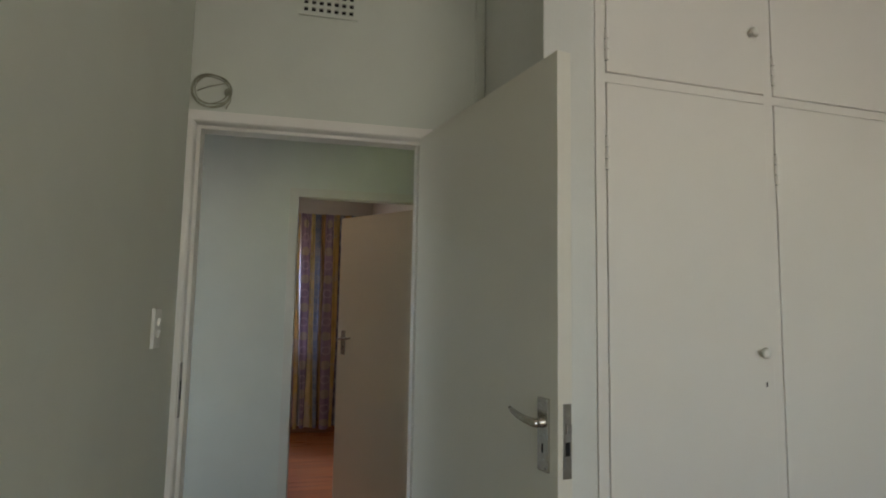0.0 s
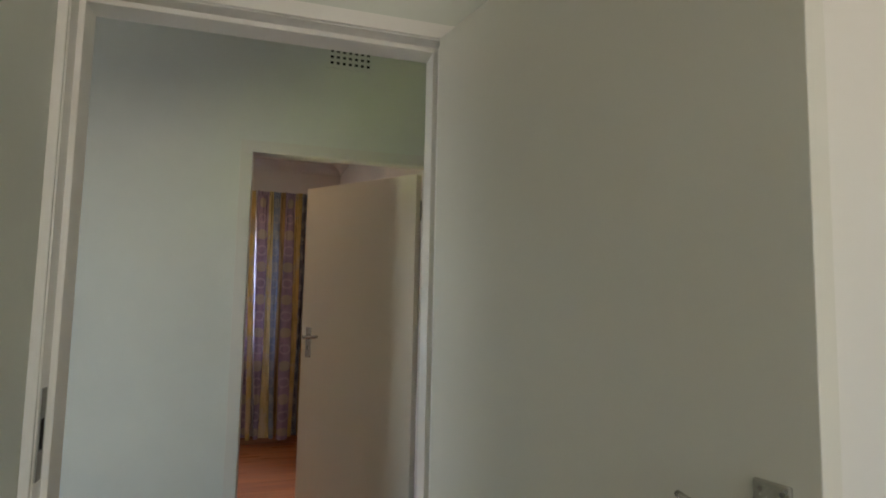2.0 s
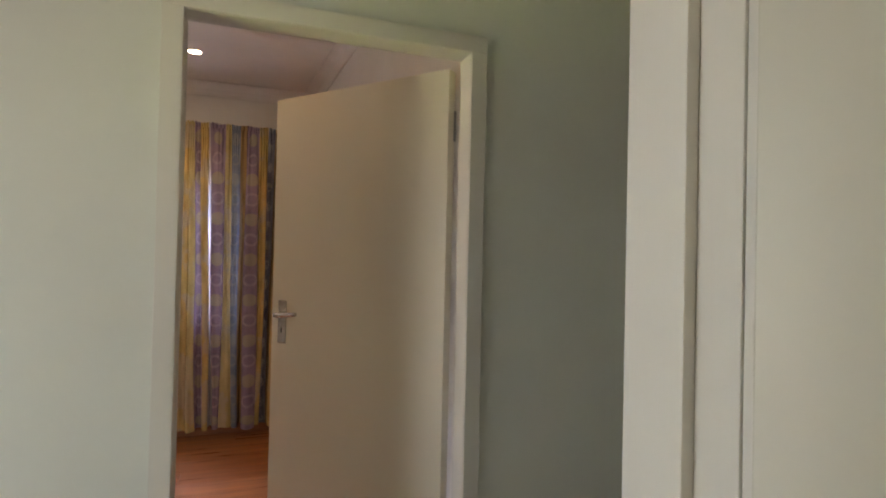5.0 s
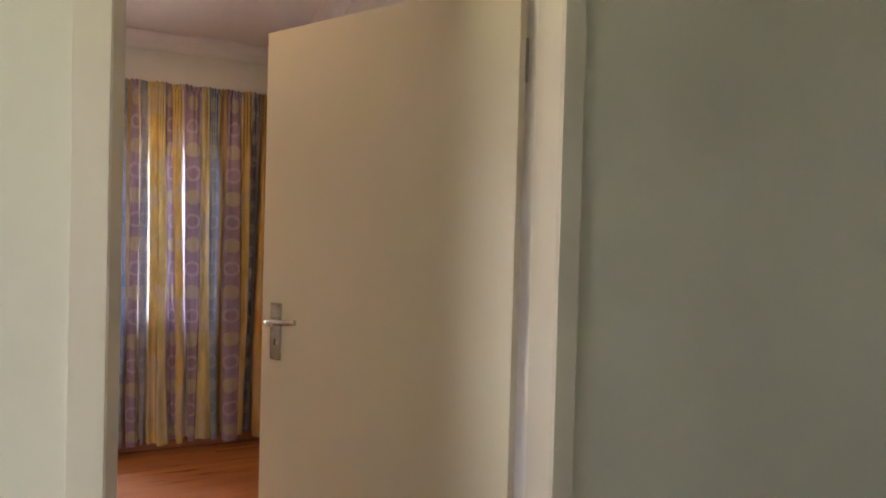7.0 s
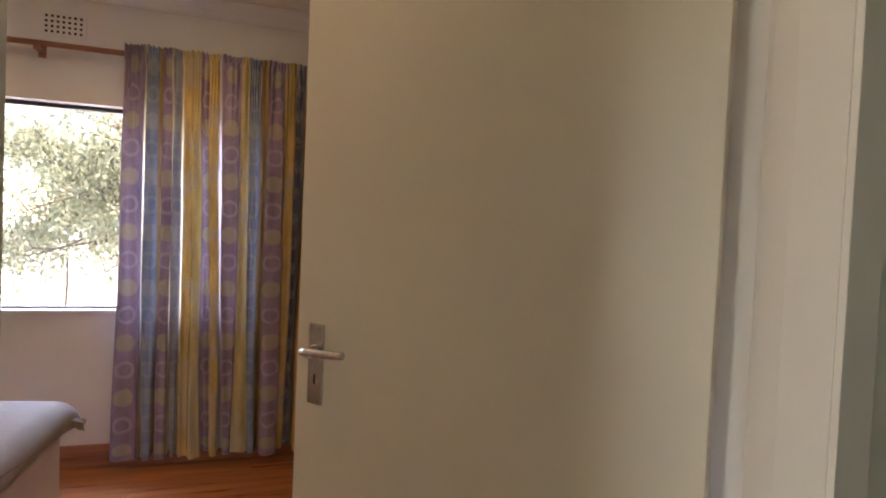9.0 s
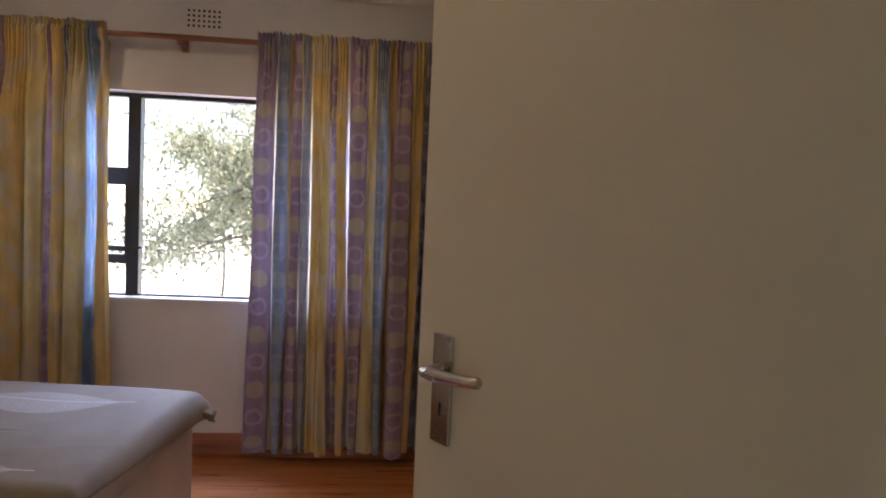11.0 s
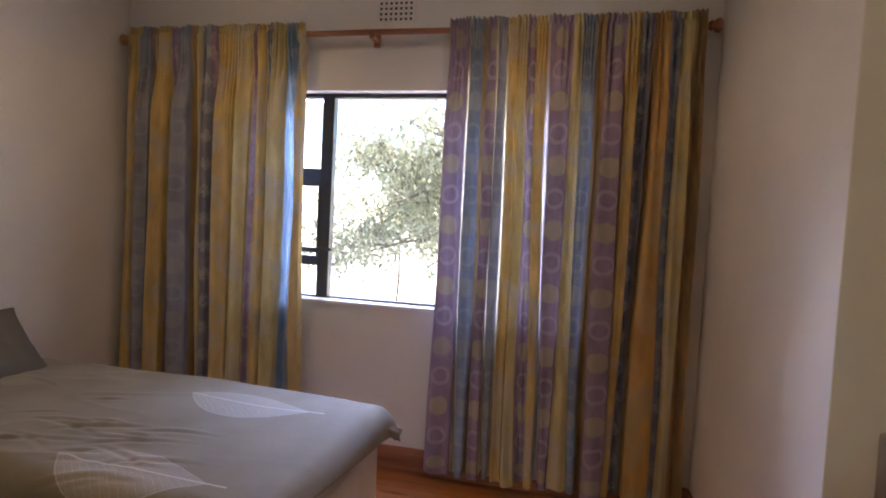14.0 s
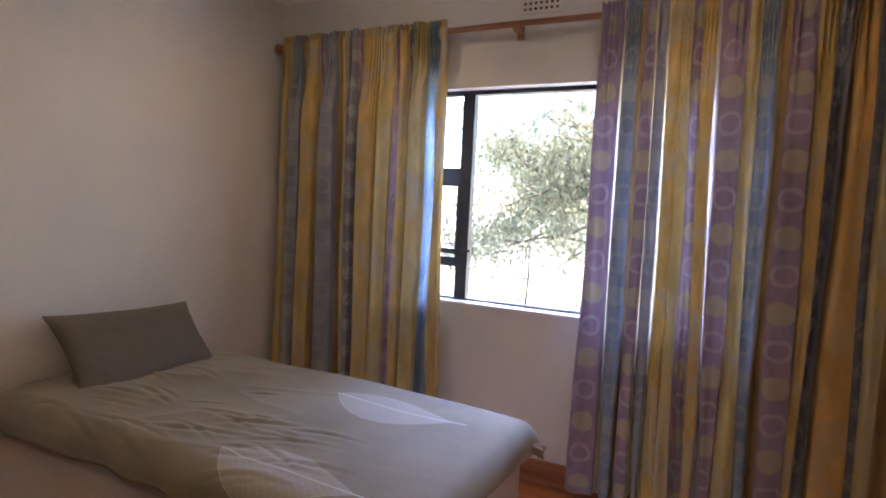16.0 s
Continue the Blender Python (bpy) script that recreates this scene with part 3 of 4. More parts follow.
def cable_coil():
    t = thing("cable_coil", "coil of thin grey aerial cable hanging above the door frame", "cable", (0.073, -0.014, 2.150))
    rnd = random.Random(4)
    for k in range(5):
        bm = bmesh.new()
        r = 0.060 + rnd.uniform(-0.004, 0.005)
        ph, dx, dz = rnd.uniform(0, 6), rnd.uniform(-0.006, 0.006), rnd.uniform(-0.005, 0.005)
        pts = [(dx + r * math.cos(a) * 1.05, -0.004 * k * 0.6 + 0.004 * math.sin(2 * a + ph), dz + r * math.sin(a) * (0.92 + 0.02 * math.sin(3 * a + ph))) for a in [2 * math.pi * i / 40 for i in range(40)]]
        tube(bm, pts, 0.0018, 6, True)
        part("cable_loop", bm, CABLE, t, smooth=True)
    bm = bmesh.new()
    tube(bm, [(-0.045, -0.006, -0.005), (-0.01, -0.010, 0.010), (0.03, -0.012, 0.022), (0.055, -0.008, 0.03)], 0.002, 6)
    part("cable_tail", bm, CABLE, t, smooth=True)
    bm = bmesh.new()
    for k in range(4):
        c = 0.004 * k
        tube(bm, [(0.057 + 0.011 * math.cos(a), -0.008 + 0.014 * math.sin(a), 0.012 + c - 0.02 + 0.004 * math.cos(a)) for a in [2 * math.pi * i / 14 for i in range(14)]], 0.002, 6, True)
    part("cable_wrap", bm, CABLE, t, smooth=True)
    bm = bmesh.new()
    tube(bm, [(0.062, -0.006, -0.01), (0.066, -0.006, -0.03), (0.058, -0.008, -0.05), (0.052, -0.006, -0.062)], 0.002, 6)
    part("cable_end", bm, CABLE, t, smooth=True)
    return t


cable_coil()
o = finish("cable_trunking", boxed(1.030, 1.058, -0.012, -0.0005, 2.0, TOP - 0.001, bevel=0.003), MINT)
tagged(o, "narrow mint painted strip in the wall corner", "trunking")


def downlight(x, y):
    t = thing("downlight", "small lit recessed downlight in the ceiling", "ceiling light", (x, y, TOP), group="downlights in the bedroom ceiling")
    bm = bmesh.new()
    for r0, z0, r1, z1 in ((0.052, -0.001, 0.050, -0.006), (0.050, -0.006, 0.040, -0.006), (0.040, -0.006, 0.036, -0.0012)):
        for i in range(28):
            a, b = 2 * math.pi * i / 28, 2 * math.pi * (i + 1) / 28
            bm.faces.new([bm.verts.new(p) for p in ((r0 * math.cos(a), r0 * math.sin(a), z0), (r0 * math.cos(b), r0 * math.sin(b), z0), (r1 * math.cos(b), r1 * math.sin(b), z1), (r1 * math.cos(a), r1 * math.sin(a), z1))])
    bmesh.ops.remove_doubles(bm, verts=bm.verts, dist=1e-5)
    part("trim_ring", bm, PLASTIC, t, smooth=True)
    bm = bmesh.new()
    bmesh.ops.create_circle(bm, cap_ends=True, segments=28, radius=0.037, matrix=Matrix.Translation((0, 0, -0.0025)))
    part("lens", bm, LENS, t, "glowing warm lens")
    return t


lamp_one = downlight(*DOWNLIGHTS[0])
# added downlights out of view, for warm fill light
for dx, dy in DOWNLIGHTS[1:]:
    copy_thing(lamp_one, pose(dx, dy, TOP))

# ---- bedroom window ----


def window(name, x0, x1, z0, z1, y, mullions, bars, label, sill=True):
    """Aluminium frame in an opening. mullions: middles of upright bars; bars: (x0, x1, z0, z1) of cross bars."""
    t = thing(name, label, "window", kind="structure")
    fr = 0.035
    xs = [x0 + 0.001, *mullions, x1 - 0.001]
    part("window_frame", pierced(x0 + 0.001, x1 - 0.001, z0 + 0.001, z1 - 0.001, [(x0 + fr, x1 - fr, z0 + fr - 0.012, z1 - fr + 0.012)], 0.05, lambda s, d, z: (s, y + d, z)), BRONZE, t)
    for m in mullions:
        part("mullion", boxed(m - 0.035, m + 0.035, y - 0.004, y + 0.048, z0 + 0.022, z1 - 0.022, bevel=0.003), BRONZE, t)
    for a, b, c, d in bars:
        part("transom", boxed(a, b, y - 0.002, y + 0.046, c, d, bevel=0.003), BRONZE, t)
    for a, b in zip(xs[:-1], xs[1:]):
        g = part("pane", boxed(a + 0.02, b - 0.02, y + 0.022, y + 0.026, z0 + 0.02, z1 - 0.02), GLASS, t)
        g.visible_shadow = False
    return t


WY = 4.406
win = window("window_1", *WIN, WY, [-0.971, 0.02 + 0.36], [(-1.42, -1.0, 1.527, 1.626), (-1.42, -1.0, 1.080, 1.132), (-1.42, -1.0, 1.150, 1.180)], "dark bronze aluminium window with a vent sash")
part("window_stay", boxed(-1.006, -0.915, WY - 0.020, WY - 0.006, 1.168, 1.182, bevel=0.003), BRONZE, win, "dark window stay handle")
part("sash_stile", boxed(-1.012, -1.000, WY - 0.012, WY + 0.03, 1.13, 1.53, bevel=0.002), BRONZE, win)
o = finish("window_sill_1", boxed(WIN[0] + 0.002, WIN[1] - 0.002, WIN_Y - 0.015, WY - 0.001, WIN[2] - 0.004, WIN[2] + 0.014, bevel=0.004), WHITE)
tagged(o, "white painted inside window sill", "window sill", kind="structure")
window("window_2", 0.45, 2.75, 0.85, 2.15, -3.79, [1.2, 2.0], [], "wide aluminium window of the first room")
window("window_3", 2.5, 4.1, 0.9, 2.05, 4.5, [3.3], [], "bright aluminium window of the side room")

# ---- curtain rod and curtains ----
ROD_Y, ROD_Z = 4.273, 2.318


def curtain_rod():
    t = thing("curtain_rod", "reddish wooden curtain rod with round end knobs", "curtain rod", (0, 0, 0))
    # the rod is in two lengths that meet at the middle bracket and sag a little there
    for a, b in (((-2.165, ROD_Y, ROD_Z + 0.004), (-0.676, ROD_Y, ROD_Z + 0.012)), ((-0.676, ROD_Y, ROD_Z + 0.012), (0.945, ROD_Y, ROD_Z + 0.004))):
        part("rod", rod(bmesh.new(), a, b, 0.0155, None, 20), RODWOOD, t, smooth=False)
    for x, s in ((-2.165, -1), (0.945, 1)):
        bm = bmesh.new()
        prof = [(0.0, 0.016), (0.008, 0.024), (0.014, 0.024), (0.018, 0.018), (0.030, 0.030), (0.045, 0.033), (0.056, 0.026), (0.060, 0.010)]
        tube(bm, [(x + s * d, ROD_Y, ROD_Z + 0.004) for d, _ in prof], [r for _, r in prof], 20)
        part("finial", bm, RODWOOD, t, "turned wooden end knob", True)
    for x in (-2.10, -0.676, 0.89):
        bm = bmesh.new()
        box(bm, x - 0.014, x + 0.014, ROD_Y - 0.022, WIN_Y - 0.0005, ROD_Z - 0.028, ROD_Z - 0.010, 0.004)
        box(bm, x - 0.014, x + 0.014, ROD_Y - 0.026, ROD_Y - 0.016, ROD_Z - 0.028, ROD_Z + 0.012, 0.003)
        box(bm, x - 0.018, x + 0.018, WIN_Y - 0.012, WIN_Y - 0.0004, ROD_Z - 0.05, ROD_Z + 0.02, 0.003)
        part("bracket", bm, RODWOOD, t, "wooden bracket")
    return t


curtain_rod()


def curtain(strips, right, label, seed):
    """Gathered cloth on the rod. strips: where each strip of print, lit slit or fold shade begins under the heading and
    at the hem, its cloth, and how far it stands out as a fold (1) or falls back (-1). right: the right edge under the
    heading and at the hem."""
    t = thing("curtain", label, "curtain", (0, 0, 0), group="curtains at the window")
    rnd = random.Random(seed)
    names = sorted({s[2] for s in strips})
    ends = [s[:2] for s in strips[1:]] + [right]
    cols = []
    for i, (s, e) in enumerate(zip(strips, ends)):
        k = max(5, int(max(e[0] - s[0], e[1] - s[1]) / 0.0028))
        cols += [(i, j / k, (j + 1) / k) for j in range(k)]
    zs = [0.0, 0.012, 0.05, 0.14, 0.26, 0.4, 0.55, 0.7, 0.85, 1.0, 1.15, 1.3, 1.45, 1.6, 1.73, 1.85, 1.95, 2.03, 2.10, 2.16, 2.21, 2.25, 2.28, 2.297, 2.318, 2.339, 2.350, 2.364, 2.380]
    turn = rnd.uniform(0, 6)
    sway = [(rnd.uniform(0, 6), rnd.uniform(0.6, 1.5)) for _ in range(len(strips) + 1)]
    low_hem = [rnd.uniform(-0.012, 0.014) for _ in strips]
    wrinkle = [rnd.uniform(0.0, 6.0) for _ in strips]
    left_top, span = strips[0][0], right[0] - strips[0][0]

    def edge(i, z):
        """Where strip i begins at height z."""
        a, b = strips[i][:2] if i < len(strips) else right
        f = (2.2 - z) / 1.95
        ph, rate = sway[i]
        return a + (b - a) * f + 0.0065 * math.sin(rate * 2.6 * z + ph) * min(1.0, max(0.0, 2.2 - z))

    def at(i, f, z):
        xa, xb = edge(i, z), edge(i + 1, z)
        w = max(0.002, xb - xa)
        fold = strips[i][3]
        low = max(0.0, min(1.0, (2.295 - z) / 0.42))
        low = low * low * (3 - 2 * low)
        bulge = abs(math.sin(math.pi * f)) ** 0.6
        amp = min(0.072, 1.05 * w) if fold > 0 else min(0.064, 3.0 * w)
        over = 0.26 * math.sin(2 * math.pi * f) * low * (fold if fold > 0 else 0.0)
        x = xa + w * (f - over * 0.9)
        y = ROD_Y - 0.020 - fold * amp * bulge * low
        # a soft crease or two down the wide strips
        if w > 0.05:
            y += 0.011 * math.sin(2 * math.pi * (1.6 * f + 0.22 * z) + wrinkle[i]) * low * math.sin(math.pi * f)
        # gathers: narrow sharp ridges that die out below the heading
        q = left_top + span * ((x - edge(0, z)) / (edge(len(strips), z) - edge(0, z)))
        gp = q / 0.029 + 0.9 * math.sin(q * 23 + turn) + 0.4 * math.sin(q * 61)
        tight = abs(math.sin(math.pi * gp)) ** 0.95
        reach = 0.38 + 0.18 * math.sin(q * 31 + turn)
        near = max(0.0, 1 - max(0.0, 2.29 - z) / reach) ** 1.1
        y -= 0.070 * (tight - 0.55) * near
        zz = z
        if 2.285 < z < 2.345:
            y = ROD_Y - 0.018 - 0.034 * tight * (0.55 + 0.45 * math.sin(math.pi * (z - 2.285) / 0.06))
        if z > 2.345:
            y = ROD_Y - 0.018 - 0.014 * tight + 0.013 * math.sin(q * 290 + 2.5 * math.sin(q * 33))
            zz = z + (z - 2.345) * (0.10 * math.sin(q * 260 + 2 * math.sin(q * 40)) + 0.10 * math.sin(q * 47 + turn))
        if z < 0.1:
            zz = z + (0.074 + low_hem[i] * math.sin(math.pi * f) - 0.008 * fold * bulge) * (1 - z / 0.1)
        return (x, y, zz)

    bm = bmesh.new()
    uv = bm.loops.layers.uv.new("cloth")
    rows = [[bm.verts.new(at(i, f0, z)) for z in zs] for i, f0, f1 in cols]
    rows.append([bm.verts.new(at(len(strips) - 1, 1.0, z)) for z in zs])
    for ci, (i, f0, f1) in enumerate(cols):
        kind = strips[i][2]
        for zi in range(len(zs) - 1):
            f = bm.faces.new((rows[ci][zi], rows[ci + 1][zi], rows[ci + 1][zi + 1], rows[ci][zi + 1]))
            f.material_index = names.index(kind)
            f.smooth = True
            for loop, (ff, z) in zip(f.loops, ((f0, zs[zi]), (f1, zs[zi]), (f1, zs[zi + 1]), (f0, zs[zi + 1]))):
                w = max(0.03, edge(i + 1, z) - edge(i, z))
                # a narrow strip shows only one side of its print, the rest is folded away
                away = 0.55 * max(0.0, 0.075 - w) * (1 if i % 2 else -1)
                loop[uv].uv = ((ff - 0.5) * w * 1.65 + away, z)
    part("cloth", bm, [CLOTHS[n] for n in names], t)
    # turned-over hems at both side edges
    for i, f in ((0, 0.0), (len(strips) - 1, 1.0)):
        hb = bmesh.new()
        tube(hb, [at(i, f, z) for z in zs[1:]], 0.0025, 6)
        part("side_hem", hb, CLOTHS["gold"], t, smooth=True)
    return t


# several of the brown strips paint the shade of deep folds
curtain([(-2.150, -2.160, "gold", 0.4), (-2.061, -2.072, "greyblue", 0.8), (-1.988, -1.987, "brown", -1.0), (-1.958, -1.968, "gold", 0.9), (-1.863, -1.880, "plum", -0.5),
         (-1.820, -1.829, "greyblue", 0.9), (-1.735, -1.713, "brown", -1.0), (-1.690, -1.666, "yellow", 0.5), (-1.655, -1.641, "navy", 0.6), (-1.599, -1.590, "plum", -0.9),
         (-1.560, -1.553, "gold", 0.8), (-1.440, -1.466, "yellow", 0.6), (-1.344, -1.378, "plum", 0.3), (-1.320, -1.302, "gold", 0.7), (-1.262, -1.241, "navy", -0.9),
         (-1.236, -1.222, "yellow", 0.9), (-1.151, -1.149, "skyblue", -0.4), (-1.095, -1.062, "gold", 0.7)],
        (-1.045, -1.005), "yellow, purple and blue striped curtain drawn beside the bed", 11)
# the pale and lavender strips are slits of window light put in as colour
curtain([(-0.262, -0.278, "purple", 0.6), (-0.160, -0.157, "pale", -0.3), (-0.150, -0.130, "ringblue", 0.7), (-0.085, -0.076, "brown", -0.9), (-0.067, -0.053, "purple", 0.8),
         (-0.019, 0.002, "pale", -0.8), (-0.012, 0.014, "greyblue", 0.7), (0.030, 0.045, "pale", -0.5), (0.040, 0.066, "gold", 0.7), (0.092, 0.121, "yellow", 0.9),
         (0.131, 0.173, "purple", -0.3), (0.170, 0.224, "gold", 0.9), (0.226, 0.268, "lavender", -0.8), (0.240, 0.290, "purple", 0.7), (0.345, 0.345, "yellow", 0.5),
         (0.390, 0.428, "ringblue", 0.4), (0.452, 0.470, "brown", -1.0), (0.498, 0.500, "purple", 0.9), (0.588, 0.596, "gold", 0.5), (0.654, 0.643, "navy", -0.9),
         (0.705, 0.682, "brown", -0.7), (0.729, 0.700, "orange", 0.9), (0.782, 0.804, "blue", 0.3), (0.825, 0.840, "yellow", 0.7), (0.880, 0.902, "brown", -0.6)],
        (0.938, 0.965), "yellow, purple and blue striped curtain with ring pattern", 12)

# ---- bed ----


def leaf_print(nt, uv, tail, tip, half, col):
    """A skeleton leaf printed from tail to tip, half its width either side."""
    s = node(nt, "ShaderNodeSeparateXYZ", {0: uv})
    ax, ay = tip[0] - tail[0], tip[1] - tail[1]
    ln = math.hypot(ax, ay)
    ax, ay = ax / ln, ay / ln
    dx = math_node(nt, "SUBTRACT", s.outputs[0], tail[0])
    dy = math_node(nt, "SUBTRACT", s.outputs[1], tail[1])
    u = math_node(nt, "DIVIDE", math_node(nt, "ADD", math_node(nt, "MULTIPLY", dx, ax), math_node(nt, "MULTIPLY", dy, ay)), ln)
    v = math_node(nt, "SUBTRACT", math_node(nt, "MULTIPLY", dy, ax), math_node(nt, "MULTIPLY", dx, ay))
    v = math_node(nt, "ADD", v, math_node(nt, "MULTIPLY", math_node(nt, "SINE", math_node(nt, "MULTIPLY", u, 3.1)), 0.012))
    av = math_node(nt, "ABSOLUTE", v)
    lop = math_node(nt, "MAXIMUM", math_node(nt, "DIVIDE", v, 0.72), math_node(nt, "DIVIDE", v, -1.2))
    ub = math_node(nt, "MINIMUM", math_node(nt, "MAXIMUM", math_node(nt, "DIVIDE", u, 0.9), 0.0), 1.0)
    edge = math_node(nt, "MULTIPLY", math_node(nt, "POWER", math_node(nt, "SINE", math_node(nt, "MULTIPLY", math_node(nt, "POWER", ub, 0.85), math.pi)), 1.1), half)
    inside = math_node(nt, "LESS_THAN", lop, edge)
    rim = math_node(nt, "COMPARE", lop, edge, 0.0019)
    rim = math_node(nt, "MULTIPLY", rim, math_node(nt, "GREATER_THAN", edge, 0.004))
    along = math_node(nt, "MULTIPLY", math_node(nt, "GREATER_THAN", u, 0.0), math_node(nt, "LESS_THAN", u, 1.0))
    rib = math_node(nt, "MULTIPLY", math_node(nt, "LESS_THAN", av, 0.0028), along)
    # side veins sweep towards the tip, with a fine net between them
    bend = math_node(nt, "MULTIPLY", math_node(nt, "POWER", av, 0.8), 0.75)
    loose = math_node(nt, "MULTIPLY", noise_node(nt, uv, 22.0, 2), 0.014)
    ph = math_node(nt, "MULTIPLY", math_node(nt, "ADD", math_node(nt, "SUBTRACT", math_node(nt, "MULTIPLY", u, ln), bend), loose), 1 / 0.030)
    side = math_node(nt, "LESS_THAN", math_node(nt, "ABSOLUTE", math_node(nt, "SUBTRACT", math_node(nt, "FRACT", ph), 0.5)), 0.04)
    net = node(nt, "ShaderNodeTexVoronoi", {"Vector": uv, "Scale": 130.0})
    net.feature = "DISTANCE_TO_EDGE"
    mesh_ = math_node(nt, "LESS_THAN", net.outputs["Distance"], 0.07)
    veins = math_node(nt, "ADD", math_node(nt, "MULTIPLY", side, 0.20), math_node(nt, "MULTIPLY", mesh_, 0.12))
    fill = math_node(nt, "MULTIPLY", inside, math_node(nt, "ADD", 0.20, veins))
    fac = math_node(nt, "MAXIMUM", fill, math_node(nt, "MAXIMUM", math_node(nt, "MULTIPLY", rim, 0.5), math_node(nt, "MULTIPLY", rib, 0.8)))
    return mix_color(nt, fac, col, (0.70, 0.66, 0.61))


DUVET, nt_, b_ = material("grey_beige_duvet_cloth", 0.85)
uv_ = node(nt_, "ShaderNodeUVMap", uv_map="cloth").outputs[0]
p_ = node(nt_, "ShaderNodeNewGeometry").outputs["Position"]
col_ = ramp(nt_, noise_node(nt_, p_, 5.0, 5), [(0.3, (0.210, 0.180, 0.118)), (0.7, (0.270, 0.234, 0.158))])
for tail_, tip_, half_ in (((-1.06, 3.43), (-0.495, 3.45), 0.128), ((-1.06, 2.825), (-0.50, 2.83), 0.122)):
    col_ = leaf_print(nt_, uv_, tail_, tip_, half_, col_)
nt_.links.new(col_, b_.inputs["Base Color"])
b_.inputs["Sheen Weight"].default_value = 0.2
bump(nt_, b_, noise_node(nt_, p_, 500.0, 2), 0.2, 0.0006)
PILLOW = paint("grey_pillow_cloth", (0.142, 0.120, 0.088), 0.85, 0.3, 400.0)

BX0, BX1, BY0, BY1, BZ = LEFT_B + 0.03, -0.35, 2.76, 3.66, 0.58


def bed():
    t = thing("bed", "made bed with a mattress and cream valance against the wall", "bed", (0, 0, 0))
    part("base", boxed(BX0 + 0.02, BX1 - 0.02, BY0 + 0.02, BY1 - 0.02, 0.06, 0.34, bevel=0.02), VALANCE, t)
    part("mattress", boxed(BX0, BX1, BY0, BY1, 0.34, 0.555, bevel=0.05, seg=4), VALANCE, t)
    for x in (BX0 + 0.12, BX1 - 0.12):
        for y in (BY0 + 0.12, BY1 - 0.12):
            part("leg", rod(bmesh.new(), (x, y, 0.0), (x, y, 0.07), 0.025), RODWOOD, t)
    # the valance hangs in soft waves round three sides
    bm = bmesh.new()
    path = []
    for i in range(60):
        path.append((BX0 + (BX1 - BX0) * i / 60, BY0 - 0.012, (0, -1)))
    for i in range(40):
        path.append((BX1 + 0.012, BY0 + (BY1 - BY0) * i / 40, (1, 0)))
    for i in range(61):
        path.append((BX1 - (BX1 - BX0) * i / 60, BY1 + 0.012, (0, 1)))
    rows = []
    for zi in range(9):
        z = 0.015 + 0.42 * zi / 8
        f = 1 - zi / 8
        rows.append([bm.verts.new((x + n[0] * w, y + n[1] * w, z)) for k, (x, y, n) in enumerate(path) for w in [(0.012 * math.sin(k * 0.55) + 0.007 * math.sin(k * 1.31) + 0.02) * f]])
    for a, b in zip(rows[:-1], rows[1:]):
        for k in range(len(path) - 1):
            bm.faces.new((a[k], a[k + 1], b[k + 1], b[k]))
    part("valance", bm, VALANCE, t, "cream cloth valance", True)
    return t


bed()


